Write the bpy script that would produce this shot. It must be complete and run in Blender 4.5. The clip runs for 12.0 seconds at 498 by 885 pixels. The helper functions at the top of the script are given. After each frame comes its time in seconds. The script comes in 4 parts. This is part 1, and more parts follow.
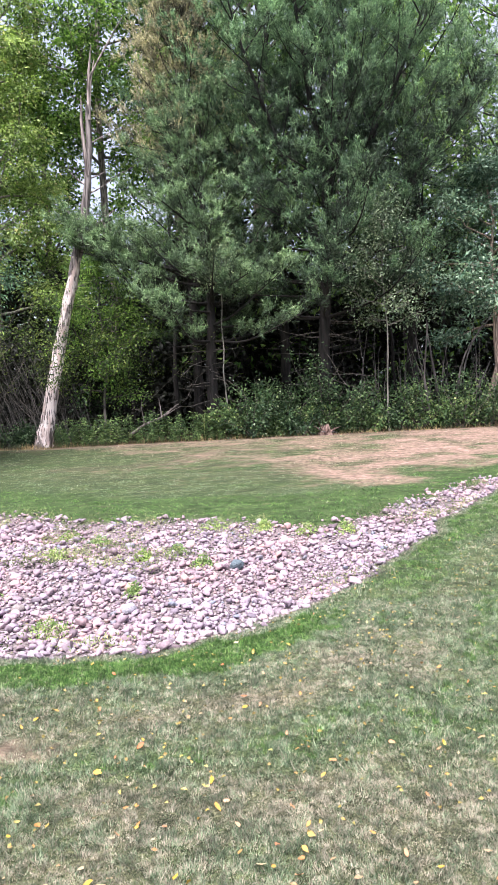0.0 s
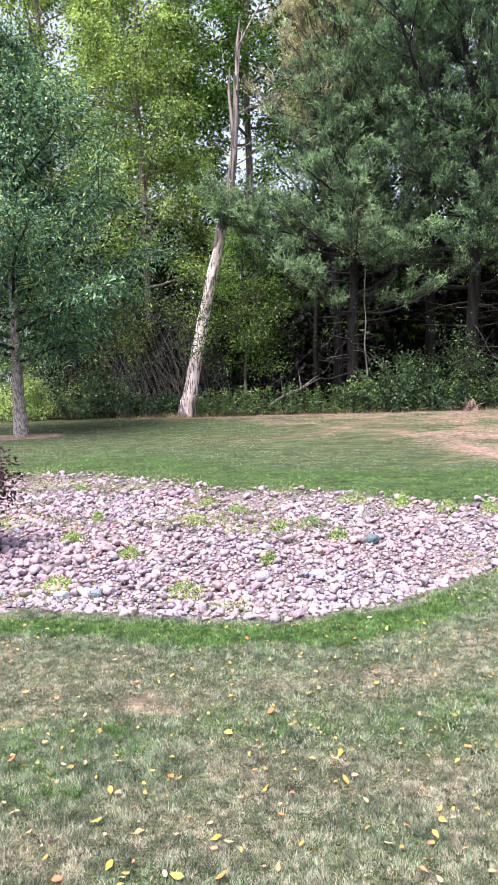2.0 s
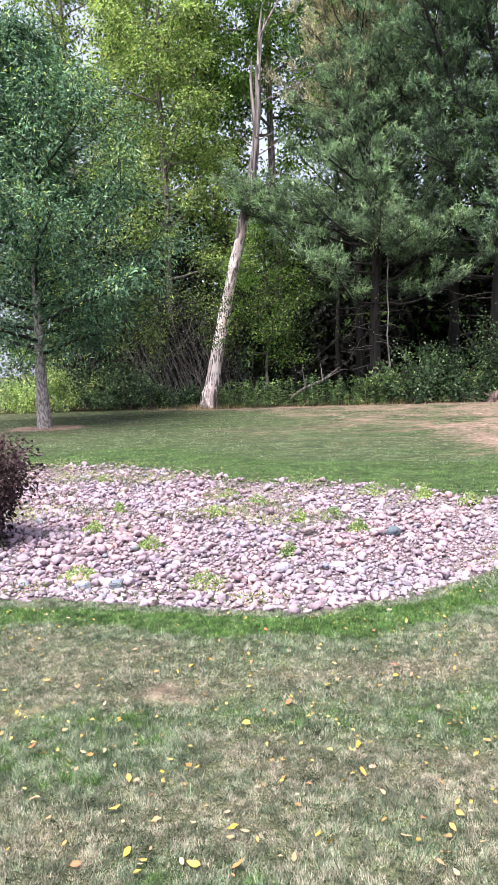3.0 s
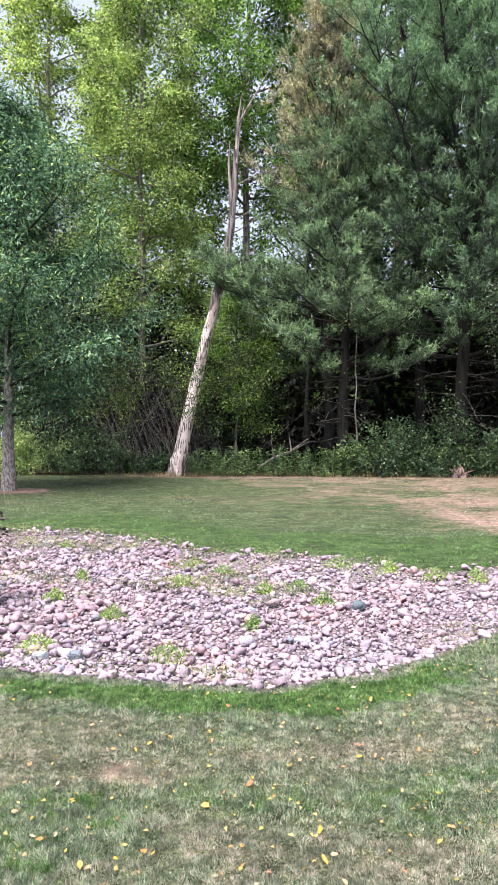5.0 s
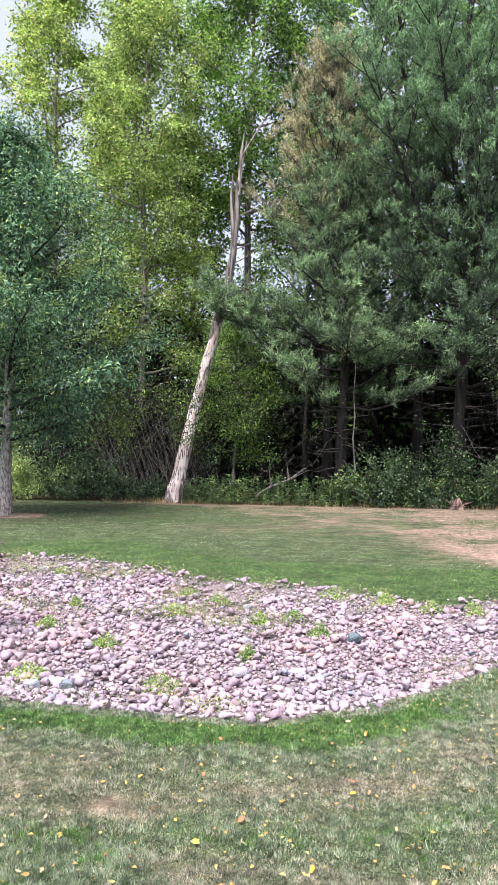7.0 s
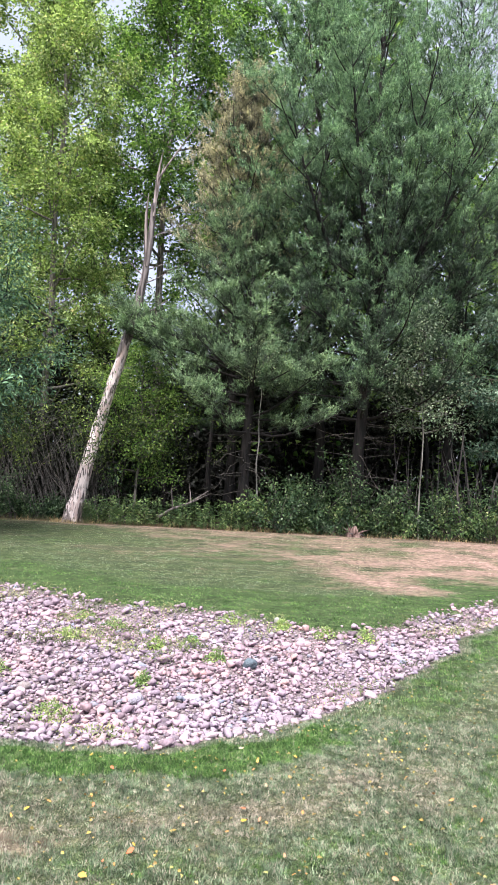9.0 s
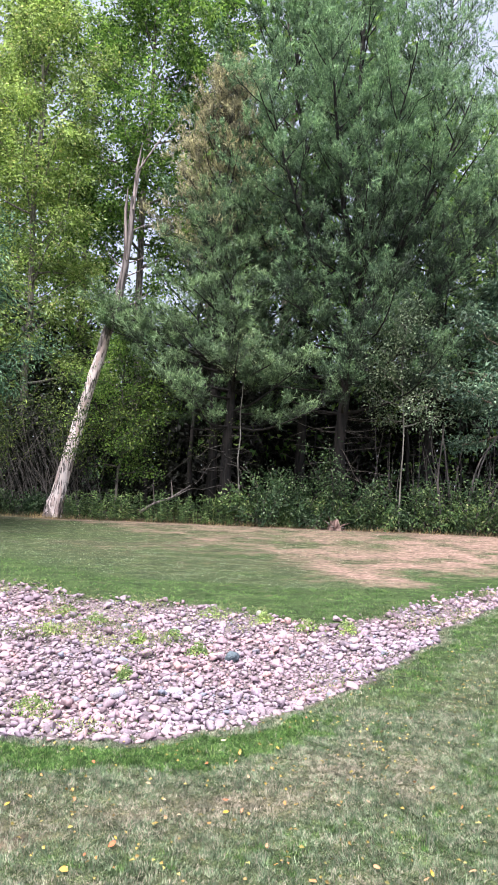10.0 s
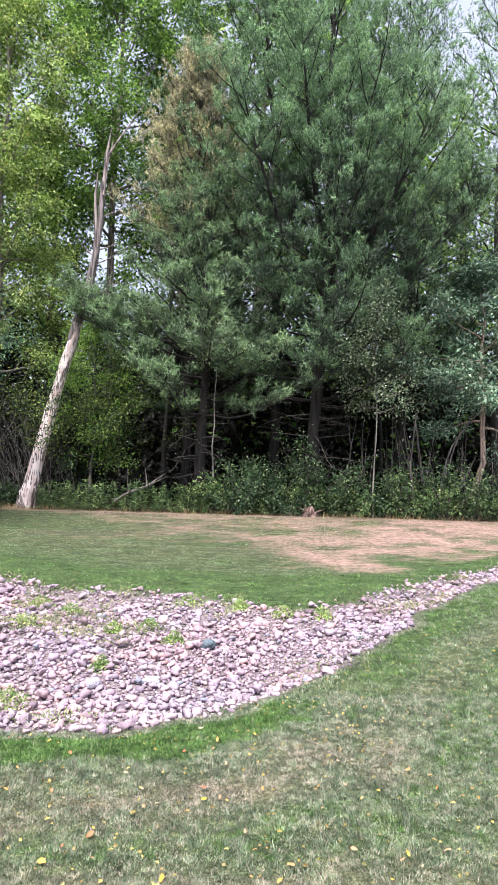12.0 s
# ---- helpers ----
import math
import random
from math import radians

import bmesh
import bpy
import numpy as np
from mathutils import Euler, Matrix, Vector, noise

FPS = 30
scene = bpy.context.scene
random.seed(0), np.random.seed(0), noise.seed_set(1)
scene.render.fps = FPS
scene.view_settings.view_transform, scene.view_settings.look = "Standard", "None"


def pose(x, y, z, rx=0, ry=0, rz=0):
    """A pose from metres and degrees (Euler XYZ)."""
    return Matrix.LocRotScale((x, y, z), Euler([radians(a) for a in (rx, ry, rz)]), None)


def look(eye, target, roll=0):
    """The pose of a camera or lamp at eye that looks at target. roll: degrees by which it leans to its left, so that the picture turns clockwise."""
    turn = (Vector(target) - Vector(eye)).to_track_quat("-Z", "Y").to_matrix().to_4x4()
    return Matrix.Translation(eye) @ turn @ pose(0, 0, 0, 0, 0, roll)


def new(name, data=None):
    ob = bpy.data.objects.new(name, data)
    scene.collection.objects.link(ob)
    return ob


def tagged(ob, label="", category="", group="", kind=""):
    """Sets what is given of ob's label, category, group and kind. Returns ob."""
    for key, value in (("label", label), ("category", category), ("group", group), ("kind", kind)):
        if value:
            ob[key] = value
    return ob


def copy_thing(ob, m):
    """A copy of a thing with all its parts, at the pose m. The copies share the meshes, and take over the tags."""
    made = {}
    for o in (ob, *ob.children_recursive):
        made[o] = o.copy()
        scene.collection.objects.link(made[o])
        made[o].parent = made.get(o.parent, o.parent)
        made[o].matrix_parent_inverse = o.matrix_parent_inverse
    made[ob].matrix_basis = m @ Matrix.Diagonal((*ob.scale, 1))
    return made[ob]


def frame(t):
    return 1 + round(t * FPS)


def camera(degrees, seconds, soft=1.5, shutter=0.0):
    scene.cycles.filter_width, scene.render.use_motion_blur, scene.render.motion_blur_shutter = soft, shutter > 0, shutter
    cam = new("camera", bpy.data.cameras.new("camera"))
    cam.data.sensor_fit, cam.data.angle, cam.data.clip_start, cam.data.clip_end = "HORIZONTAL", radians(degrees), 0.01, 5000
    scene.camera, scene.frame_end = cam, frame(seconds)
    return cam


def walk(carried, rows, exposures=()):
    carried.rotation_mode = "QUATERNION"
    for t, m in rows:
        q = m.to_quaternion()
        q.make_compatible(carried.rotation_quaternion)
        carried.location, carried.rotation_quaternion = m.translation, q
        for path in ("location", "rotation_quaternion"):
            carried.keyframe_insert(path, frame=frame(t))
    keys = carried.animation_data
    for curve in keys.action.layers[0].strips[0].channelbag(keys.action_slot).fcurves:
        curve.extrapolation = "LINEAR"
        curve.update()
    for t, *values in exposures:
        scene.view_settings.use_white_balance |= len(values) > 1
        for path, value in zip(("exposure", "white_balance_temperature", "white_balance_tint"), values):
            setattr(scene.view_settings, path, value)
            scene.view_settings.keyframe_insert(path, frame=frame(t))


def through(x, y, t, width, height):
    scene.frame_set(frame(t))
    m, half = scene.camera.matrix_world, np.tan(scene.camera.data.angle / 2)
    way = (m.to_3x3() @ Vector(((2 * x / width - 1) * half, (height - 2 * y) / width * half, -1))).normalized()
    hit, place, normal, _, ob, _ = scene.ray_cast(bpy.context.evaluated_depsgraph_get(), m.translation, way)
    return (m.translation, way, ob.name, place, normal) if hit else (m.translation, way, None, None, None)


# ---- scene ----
cam = camera(38.7, 12.0, soft=1.0)
PATH = [
    (0, (0.048, 0.769, 1.58), (0.063, 2.765, 1.451), -2.8),
    (0.5, (-0.051, 0.838, 1.558), (-0.11, 2.831, 1.408), -3.3),
    (1, (-0.03, 0.827, 1.563), (-0.185, 2.815, 1.409), -2.8),
    (1.5, (0.03, 0.817, 1.565), (-0.246, 2.791, 1.401), -2.3),
    (2, (0.044, 0.817, 1.564), (-0.329, 2.773, 1.374), -2.1),
    (2.5, (0.05, 0.828, 1.559), (-0.377, 2.77, 1.343), -2.3),
    (3, (0.059, 0.824, 1.562), (-0.375, 2.765, 1.351), -2.2),
    (5, (0.057, 0.796, 1.578), (-0.286, 2.767, 1.558), -0.3),
    (5.5, (0.056, 0.792, 1.582), (-0.284, 2.763, 1.584), -0.1),
    (6, (0.06, 0.791, 1.585), (-0.28, 2.762, 1.602), 0.0),
    (6.5, (0.06, 0.787, 1.587), (-0.283, 2.757, 1.628), 0.3),
    (6.7, (0.063, 0.792, 1.583), (-0.282, 2.762, 1.633), 0.4),
    (8.3, (0.037, 0.774, 1.609), (-0.165, 2.762, 1.704), 3.7),
    (8.5, (0.043, 0.768, 1.604), (-0.103, 2.759, 1.715), 3.4),
    (9, (0.05, 0.735, 1.614), (-0.02, 2.73, 1.743), 2.8),
    (9.5, (0.057, 0.739, 1.604), (0.019, 2.735, 1.732), 2.5),
    (10, (0.058, 0.746, 1.601), (0.04, 2.743, 1.717), 2.4),
    (10.5, (0.062, 0.757, 1.604), (0.06, 2.755, 1.701), 2.4),
    (11, (0.063, 0.759, 1.604), (0.081, 2.757, 1.69), 2.3),
    (11.5, (0.058, 0.77, 1.599), (0.097, 2.767, 1.683), 2.1),
    (12, (0.058, 0.759, 1.602), (0.114, 2.756, 1.686), 1.7),
]
walk(cam, [(t, look(eye, target, roll)) for t, eye, target, roll in PATH], [(0, 1.57, 6380, 15.5), (3.2, 1.53, 6400, 15), (4.8, 1.47, 6380, 14), (10.5, 1.46, 6400, 15), (12, 1.52, 6350, 16)])

# ---- world, sun and exposure ----
SUN_EL, SUN_AZ = 63.0, 200.0
world = bpy.data.worlds.new("sky")
scene.world = world
world.use_nodes = True
wn = world.node_tree
sky = wn.nodes.new("ShaderNodeTexSky")
sky.sky_type = "NISHITA"
sky.sun_disc = False
sky.sun_elevation, sky.sun_rotation = radians(SUN_EL), radians(SUN_AZ)
sky.dust_density, sky.air_density, sky.ozone_density = 3.0, 1.0, 1.0
wn.nodes["Background"].inputs["Strength"].default_value = 0.072
cloud = wn.nodes.new("ShaderNodeMix")  # thin white overcast over the blue
cloud.data_type = "RGBA"
cloud.inputs[0].default_value = 0.72
cloud.inputs[7].default_value = (5.3, 5.7, 6.9, 1)
wn.links.new(sky.outputs[0], cloud.inputs[6])
wn.links.new(cloud.outputs[2], wn.nodes["Background"].inputs["Color"])
sun = new("sun", bpy.data.lights.new("sun", "SUN"))
sun.data.energy, sun.data.angle, sun.data.color = 4.05, radians(42), (1.0, 0.97, 0.915)
sun.matrix_world = look((30 * math.sin(radians(SUN_AZ)), 30 * math.cos(radians(SUN_AZ)), 30 * math.tan(radians(SUN_EL))), (0, 0, 0))

# ---- small helpers ----
rng = np.random.default_rng(7)


def reseed(at, salt=0):
    """Each thing grows from its own place, so that changing one leaves the rest as they are."""
    global rng
    rng = np.random.default_rng(int(abs(at[0]) * 1000) * 7 + int(abs(at[1]) * 1000) + salt)


def mesh_from(name, verts, faces, smooth=False, attrs=None):
    """A mesh from arrays: faces all of one size, attrs named floats for each vertex."""
    verts, faces = np.asarray(verts, np.float32), np.asarray(faces, np.int32)
    me = bpy.data.meshes.new(name)
    n, k = faces.shape
    me.vertices.add(len(verts))
    me.vertices.foreach_set("co", verts.ravel())
    me.loops.add(n * k)
    me.loops.foreach_set("vertex_index", faces.ravel())
    me.polygons.add(n)
    me.polygons.foreach_set("loop_start", np.arange(n, dtype=np.int32) * k)
    me.polygons.foreach_set("use_smooth", np.full(n, smooth))
    for key, values in (attrs or {}).items():
        me.attributes.new(key, "FLOAT", "POINT").data.foreach_set("value", np.asarray(values, np.float32))
    me.update(calc_edges=True)
    return me


def piece(name, data, material, parent=None, label=""):
    """Links a mesh as one object, under a thing where one is given."""
    ob = new(name, data)
    if not data.materials:
        data.materials.append(material)
    ob.parent = parent
    return tagged(ob, label)


def thing(name, at, label, category, group="", kind=""):
    ob = new(name)
    ob.location = at
    ob.empty_display_size = 0.2
    return tagged(ob, label, category, group, kind)


def unit(v):
    return v / np.maximum(np.linalg.norm(v, axis=-1, keepdims=True), 1e-9)


def rand_dirs(n, up=0.0):
    d = rng.normal(size=(n, 3))
    d[:, 2] += up
    return unit(d)


def leaf_arrays(p, d, nrm, length, width, fold=0.15):
    """Folded diamond leaves: four corners each."""
    n = len(p)
    length, width = np.broadcast_to(length, n)[:, None], np.broadcast_to(width, n)[:, None]
    s = unit(np.cross(d, nrm))
    u = np.cross(s, d)
    mid = p + d * length * 0.45
    v = np.stack([p, mid + s * width * 0.5 + u * length * fold, p + d * length - u * length * 0.1, mid - s * width * 0.5 + u * length * fold], 1)
    return v.reshape(-1, 3), np.arange(n * 4).reshape(n, 4)


def blade_arrays(p, d, side, length, width):
    """Narrow triangles, for needles and grass."""
    n = len(p)
    length, width = np.broadcast_to(length, n)[:, None], np.broadcast_to(width, n)[:, None]
    s = unit(np.cross(d, side)) * width * 0.5
    return np.stack([p - s, p + s, p + d * length], 1).reshape(-1, 3), np.arange(n * 3).reshape(n, 3)


def tube_arrays(points, radii, sides=8, rough=0.0):
    """A tapered tube along points; quads."""
    points, radii = np.asarray(points, float), np.asarray(radii, float)
    t = unit(np.gradient(points, axis=0))
    ref = np.array([0.0, 1.0, 0.0]) if abs(t[0][1]) < 0.8 else np.array([1.0, 0.0, 0.0])
    a = unit(np.cross(t, ref))
    b = np.cross(t, a)
    ang = np.linspace(0, 2 * np.pi, sides, endpoint=False)
    ring = points[:, None] + (a[:, None] * np.cos(ang)[None, :, None] + b[:, None] * np.sin(ang)[None, :, None]) * (
        radii[:, None, None] * (1 + rough * rng.normal(size=(len(points), sides, 1))))
    i, j = np.meshgrid(np.arange(len(points) - 1), np.arange(sides), indexing="ij")
    k = (j + 1) % sides
    f = np.stack([i * sides + j, i * sides + k, (i + 1) * sides + k, (i + 1) * sides + j], -1).reshape(-1, 4)
    return ring.reshape(-1, 3), f


def joined(arrays):
    vs, fs, n = [], [], 0
    for v, f in arrays:
        vs.append(v), fs.append(f + n)
        n += len(v)
    return np.vstack(vs), np.vstack(fs)


def bent(start, d, length, rise=0.0, wobble=0.1, n=6):
    """A curved line from start along d, turning up (rise > 0) or down."""
    p, out, d = np.array(start, float), [np.array(start, float)], unit(np.array(d, float))
    for _ in range(n - 1):
        d = unit(d + np.array([0, 0, rise / n]) + rng.normal(size=3) * wobble / n ** 0.5)
        p = p + d * length / (n - 1)
        out.append(p.copy())
    return np.array(out)


def lattice(x, y, seed=0):
    """Smooth value noise in the plane, 0 to 1."""
    x, y = np.asarray(x, float), np.asarray(y, float)
    xi, yi = np.floor(x).astype(np.int64), np.floor(y).astype(np.int64)
    fx, fy = x - xi, y - yi
    fx, fy = fx * fx * (3 - 2 * fx), fy * fy * (3 - 2 * fy)

    def h(a, b):
        k = (a * 374761393 + b * 668265263 + seed * 974711) & 0x7FFFFFFF
        k = ((k ^ (k >> 13)) * 1274126177) & 0x7FFFFFFF
        return ((k ^ (k >> 16)) & 0xFFFF) / 65535.0
    return (h(xi, yi) * (1 - fx) + h(xi + 1, yi) * fx) * (1 - fy) + (h(xi, yi + 1) * (1 - fx) + h(xi + 1, yi + 1) * fx) * fy


def step(a, b, v):
    t = np.clip((v - a) / (b - a), 0, 1)
    return t * t * (3 - 2 * t)


# ---- plan of the ground ----
NEAR_X = [-9.5, -8, -6.5, -4.5, -2.8, -1.1, -0.6, -0.1, 0.3, 0.65, 0.95, 1.35, 1.88, 2.6, 3.4, 4.4, 9.0, 16.0]
NEAR_Y = [9.0, 7.0, 6.0, 5.4, 5.3, 5.3, 5.33, 5.52, 5.78, 6.15, 6.7, 7.4, 8.25, 9.5, 10.6, 12.0, 17.5, 25.0]
FAR_X = [-9.5, -8, -6.1, -5, -4.5, -3.6, -2.5, -1.6, -0.6, 0.2, 0.9, 1.35, 1.85, 2.5, 3.7, 5.06, 9.0, 16.0]
FAR_Y = [9.0, 11.2, 11.85, 12.1, 12.0, 11.4, 10.55, 10.2, 10.15, 9.6, 9.25, 9.5, 9.95, 10.7, 12.15, 13.7, 18.3, 25.8]


def near_edge(x):
    return np.interp(x, NEAR_X, NEAR_Y)


def far_edge(x):
    return np.interp(x, FAR_X, FAR_Y)


def bed_depth(x, y):
    """How far inside the bed of stones a place lies, in metres; negative outside."""
    wob = (lattice(x * 1.3, y * 1.3, 3) - 0.5) * 0.3 + (lattice(x * 5, y * 5, 4) - 0.5) * 0.12
    slope = np.where(x > 0.9, 0.62, 0.9)
    d = np.minimum(y - near_edge(x), far_edge(x) - y) * slope
    return np.where((x < -9.5) | (x > 16), -3.0, d) + wob


def ground_z(x, y):
    d = bed_depth(x, y)
    z = -0.13 * step(-0.25, 0.7, d)
    z = z + 0.03 * (lattice(x * 0.5, y * 0.5, 8) - 0.5) + 0.012 * (lattice(x * 2.2, y * 2.2, 9) - 0.5)
    return z + 0.12 * step(16, 25, y) + 0.5 * step(30, 60, y)


def bare(x, y):
    """Dead, worn ground below the trees: 0 to 1."""
    d = ((x + 7.0) * 12.3 + (y - 24.5) * 9.8) / 15.7
    streak = (lattice(x * 0.45, y * 0.4, 21) - 0.5) * 3.6 + (lattice(x * 1.3, y * 1.0, 22) - 0.5) * 2.6 + (lattice(x * 3.7, y * 2.6, 26) - 0.5) * 2.2
    b = step(-1.6, 2.8, d + streak - 0.3) * (0.3 + 0.7 * step(0.2, 0.72, 0.5 * lattice(x * 0.9, y * 0.8, 23) + 0.5 * lattice(x * 2.4, y * 1.9, 25))) * step(0.7, 1.6, y - far_edge(x)) * step(11, 12.5, y)
    oak = np.hypot((x + 10.05) / 1.05, (y - 19.45) / 0.85)
    edge = step(24.0, 25.2, y + 0.8 * (lattice(x * 0.8, y, 24) - 0.5)) * step(-9.5, -7.0, x)
    b = b * (0.6 + 0.4 * step(1.0, 7.0, x + 0.5 * (22 - y)))
    return np.clip(np.maximum(np.maximum(b, 1.0 * step(1.3, 0.8, oak)), edge * 0.75), 0, 1)


def dryness(x, y):
    """How brown the grass is: 0 lush, 1 straw."""
    n = 0.45 * lattice(x * 0.6, y * 2.3, 31) + 0.3 * lattice(x * 1.8, y * 5.0, 32) + 0.25 * lattice(x * 7, y * 9, 38)
    near = 0.08 + 0.72 * step(0.3, 0.72, n)
    to_bed = -bed_depth(x, y)
    near = np.clip(near * 0.85 + 0.26 * step(3.7, 4.3, y) * (1 - 0.7 * step(-0.4, 0.8, x)) + 0.08 * step(4.0, 3.2, y), 0, 0.88)
    lush = step(0.78, 0.5, to_bed + 0.25 * (lattice(x * 1.5, y * 1.5, 33) - 0.5))
    pale = step(0.78, 0.95, to_bed) * step(1.5, 1.1, to_bed) * 0.3
    right = step(0.5, 1.6, x + 0.6 * (lattice(x * 1.2, y * 1.2, 45) - 0.5)) * step(3.5, 4.9, y)
    near = near * (1 - 0.8 * right)
    green = step(1.15, 0.6, np.hypot((x + 1.38) / 0.5, (y - 3.31) / 0.2) + 0.4 * (lattice(x * 5, y * 9, 36) - 0.5)) * 0.95
    near = (near + pale) * (1 - green) + 0.13 * green
    near = np.maximum(near, 0.19) * (1 - 0.95 * lush * (1 - 0.5 * step(0.25, 0.9, x))) + 0.45 * step(0.2, 0.08, np.abs(to_bed)) * (0.4 + 0.6 * lattice(x * 3, y * 3, 37))
    band = y - far_edge(x)
    away = band + 1.1 * (lattice(x * 0.4, y * 1.2, 34) - 0.5)
    far = 0.03 + (0.10 + 0.22 * lattice(x * 0.8, y * 3.0, 42)) * step(1.5, 3.2, away) + 0.5 * step(3.0, 6.5, away) * step(0.3, 0.8, 0.6 * lattice(x * 0.5, y * 2.2, 35) + 0.4 * lattice(x * 1.6, y * 4.5, 39))
    return np.clip(np.where(band > 0, far, near), 0, 1)


def worn(x, y):
    """Small bare scrapes in the near lawn."""
    n = (lattice(x * 4, y * 7, 41) - 0.5) * 1.2 + (lattice(x * 12, y * 16, 44) - 0.5) * 0.8
    b = 0 * x
    for cx, cy, rx, ry in ((-0.97, 3.97, 0.26, 0.12), (-1.75, 3.67, 0.24, 0.15), (-2.2, 4.36, 0.3, 0.1), (-0.01, 3.78, 0.16, 0.05), (0.55, 4.25, 0.14, 0.05)):
        b = np.maximum(b, step(1.3, 0.5, np.hypot((x - cx) / rx, (y - cy) / ry) + n))
    return b * 0.5 * step(0.2, 0.7, lattice(x * 11, y * 15, 43))


# ---- materials ----
def nodes_of(name):
    m = bpy.data.materials.new(name)
    m.use_nodes = True
    nt = m.node_tree
    return m, nt, nt.nodes["Principled BSDF"]


def ramp(nt, source, stops):
    r = nt.nodes.new("ShaderNodeValToRGB")
    while len(r.color_ramp.elements) < len(stops):
        r.color_ramp.elements.new(0.5)
    for e, (pos, col) in zip(r.color_ramp.elements, stops):
        e.position, e.color = pos, (*col, 1)
    nt.links.new(source, r.inputs[0])
    return r.outputs[0]


def noise_tex(nt, scale, detail=4.0, stretch=None):
    tex = nt.nodes.new("ShaderNodeTexNoise")
    tex.inputs["Scale"].default_value, tex.inputs["Detail"].default_value = scale, detail
    co = nt.nodes.new("ShaderNodeTexCoord")
    source = co.outputs["Object"]
    if stretch:
        mp = nt.nodes.new("ShaderNodeMapping")
        mp.inputs["Scale"].default_value = stretch
        nt.links.new(source, mp.inputs[0])
        source = mp.outputs[0]
    nt.links.new(source, tex.inputs["Vector"])
    return tex.outputs["Fac"]


def mix(nt, fac, a, b, blend="MIX"):
    m = nt.nodes.new("ShaderNodeMix")
    m.data_type, m.blend_type = "RGBA", blend
    for socket, value in ((m.inputs[0], fac), (m.inputs[6], a), (m.inputs[7], b)):
        if isinstance(value, (int, float)):
            socket.default_value = value
        elif isinstance(value, tuple):
            socket.default_value = (*value, 1)
        else:
            nt.links.new(value, socket)
    return m.outputs[2]


def relief(nt, bsdf, height, strength, distance):
    b = nt.nodes.new("ShaderNodeBump")
    b.inputs["Strength"].default_value, b.inputs["Distance"].default_value = strength, distance
    nt.links.new(height, b.inputs["Height"])
    nt.links.new(b.outputs[0], bsdf.inputs["Normal"])


def foliage(name, dark, mid, light, through=0.35, rough=0.55, odd=None, patch=0.6, shoots=False, deep=1.0):
    """Leaves: colour varies leaf by leaf and in large patches, and light passes through."""
    m, nt, b = nodes_of(name)
    geo = nt.nodes.new("ShaderNodeNewGeometry")
    stops = [(0.0, dark), (0.5, mid), (0.93, light)] + ([(0.97, odd)] if odd else [])
    col = ramp(nt, geo.outputs["Random Per Island"], stops)
    # noise patches put the light and shade of leaf clumps into the colour
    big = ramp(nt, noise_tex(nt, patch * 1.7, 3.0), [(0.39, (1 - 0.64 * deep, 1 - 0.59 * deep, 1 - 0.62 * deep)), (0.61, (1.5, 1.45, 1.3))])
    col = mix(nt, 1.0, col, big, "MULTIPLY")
    whole = ramp(nt, nt.nodes.new("ShaderNodeObjectInfo").outputs["Random"], [(0.0, (0.78, 0.82, 0.86)), (1.0, (1.22, 1.18, 1.08))])
    col = mix(nt, 1.0, col, whole, "MULTIPLY")
    # puts crown shade and lit tips into needle colour, besides pale new growth
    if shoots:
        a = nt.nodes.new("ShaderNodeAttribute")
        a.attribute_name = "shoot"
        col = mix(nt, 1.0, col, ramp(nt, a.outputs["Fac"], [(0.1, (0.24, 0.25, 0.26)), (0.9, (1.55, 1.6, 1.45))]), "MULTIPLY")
    nt.links.new(col, b.inputs["Base Color"])
    b.inputs["Roughness"].default_value = rough
    b.inputs["Specular IOR Level"].default_value = 0.35
    tr = nt.nodes.new("ShaderNodeBsdfTranslucent")
    nt.links.new(mix(nt, 1.0, col, (1.15, 1.15, 0.8), "MULTIPLY"), tr.inputs["Color"])
    ms = nt.nodes.new("ShaderNodeMixShader")
    ms.inputs[0].default_value = through
    nt.links.new(b.outputs[0], ms.inputs[1])
    nt.links.new(tr.outputs[0], ms.inputs[2])
    nt.links.new(ms.outputs[0], nt.nodes["Material Output"].inputs["Surface"])
    return m


def bark(name, dark, light, scale=14.0, patches=None, stretch=0.09):
    m, nt, b = nodes_of(name)
    fine = noise_tex(nt, scale, 6.0, (1, 1, stretch))
    col = ramp(nt, fine, [(0.42, dark), (0.52, light)] if patches else [(0.40, dark), (0.60, light)])
    if patches:
        spot = ramp(nt, noise_tex(nt, 6.0, 5.0, (1, 1, 0.3)), [(0.50, (0, 0, 0)), (0.62, (1, 1, 1))])
        col = mix(nt, spot, col, patches)
    nt.links.new(col, b.inputs["Base Color"])
    b.inputs["Roughness"].default_value = 0.9
    relief(nt, b, fine, 0.9, 0.03)
    return m


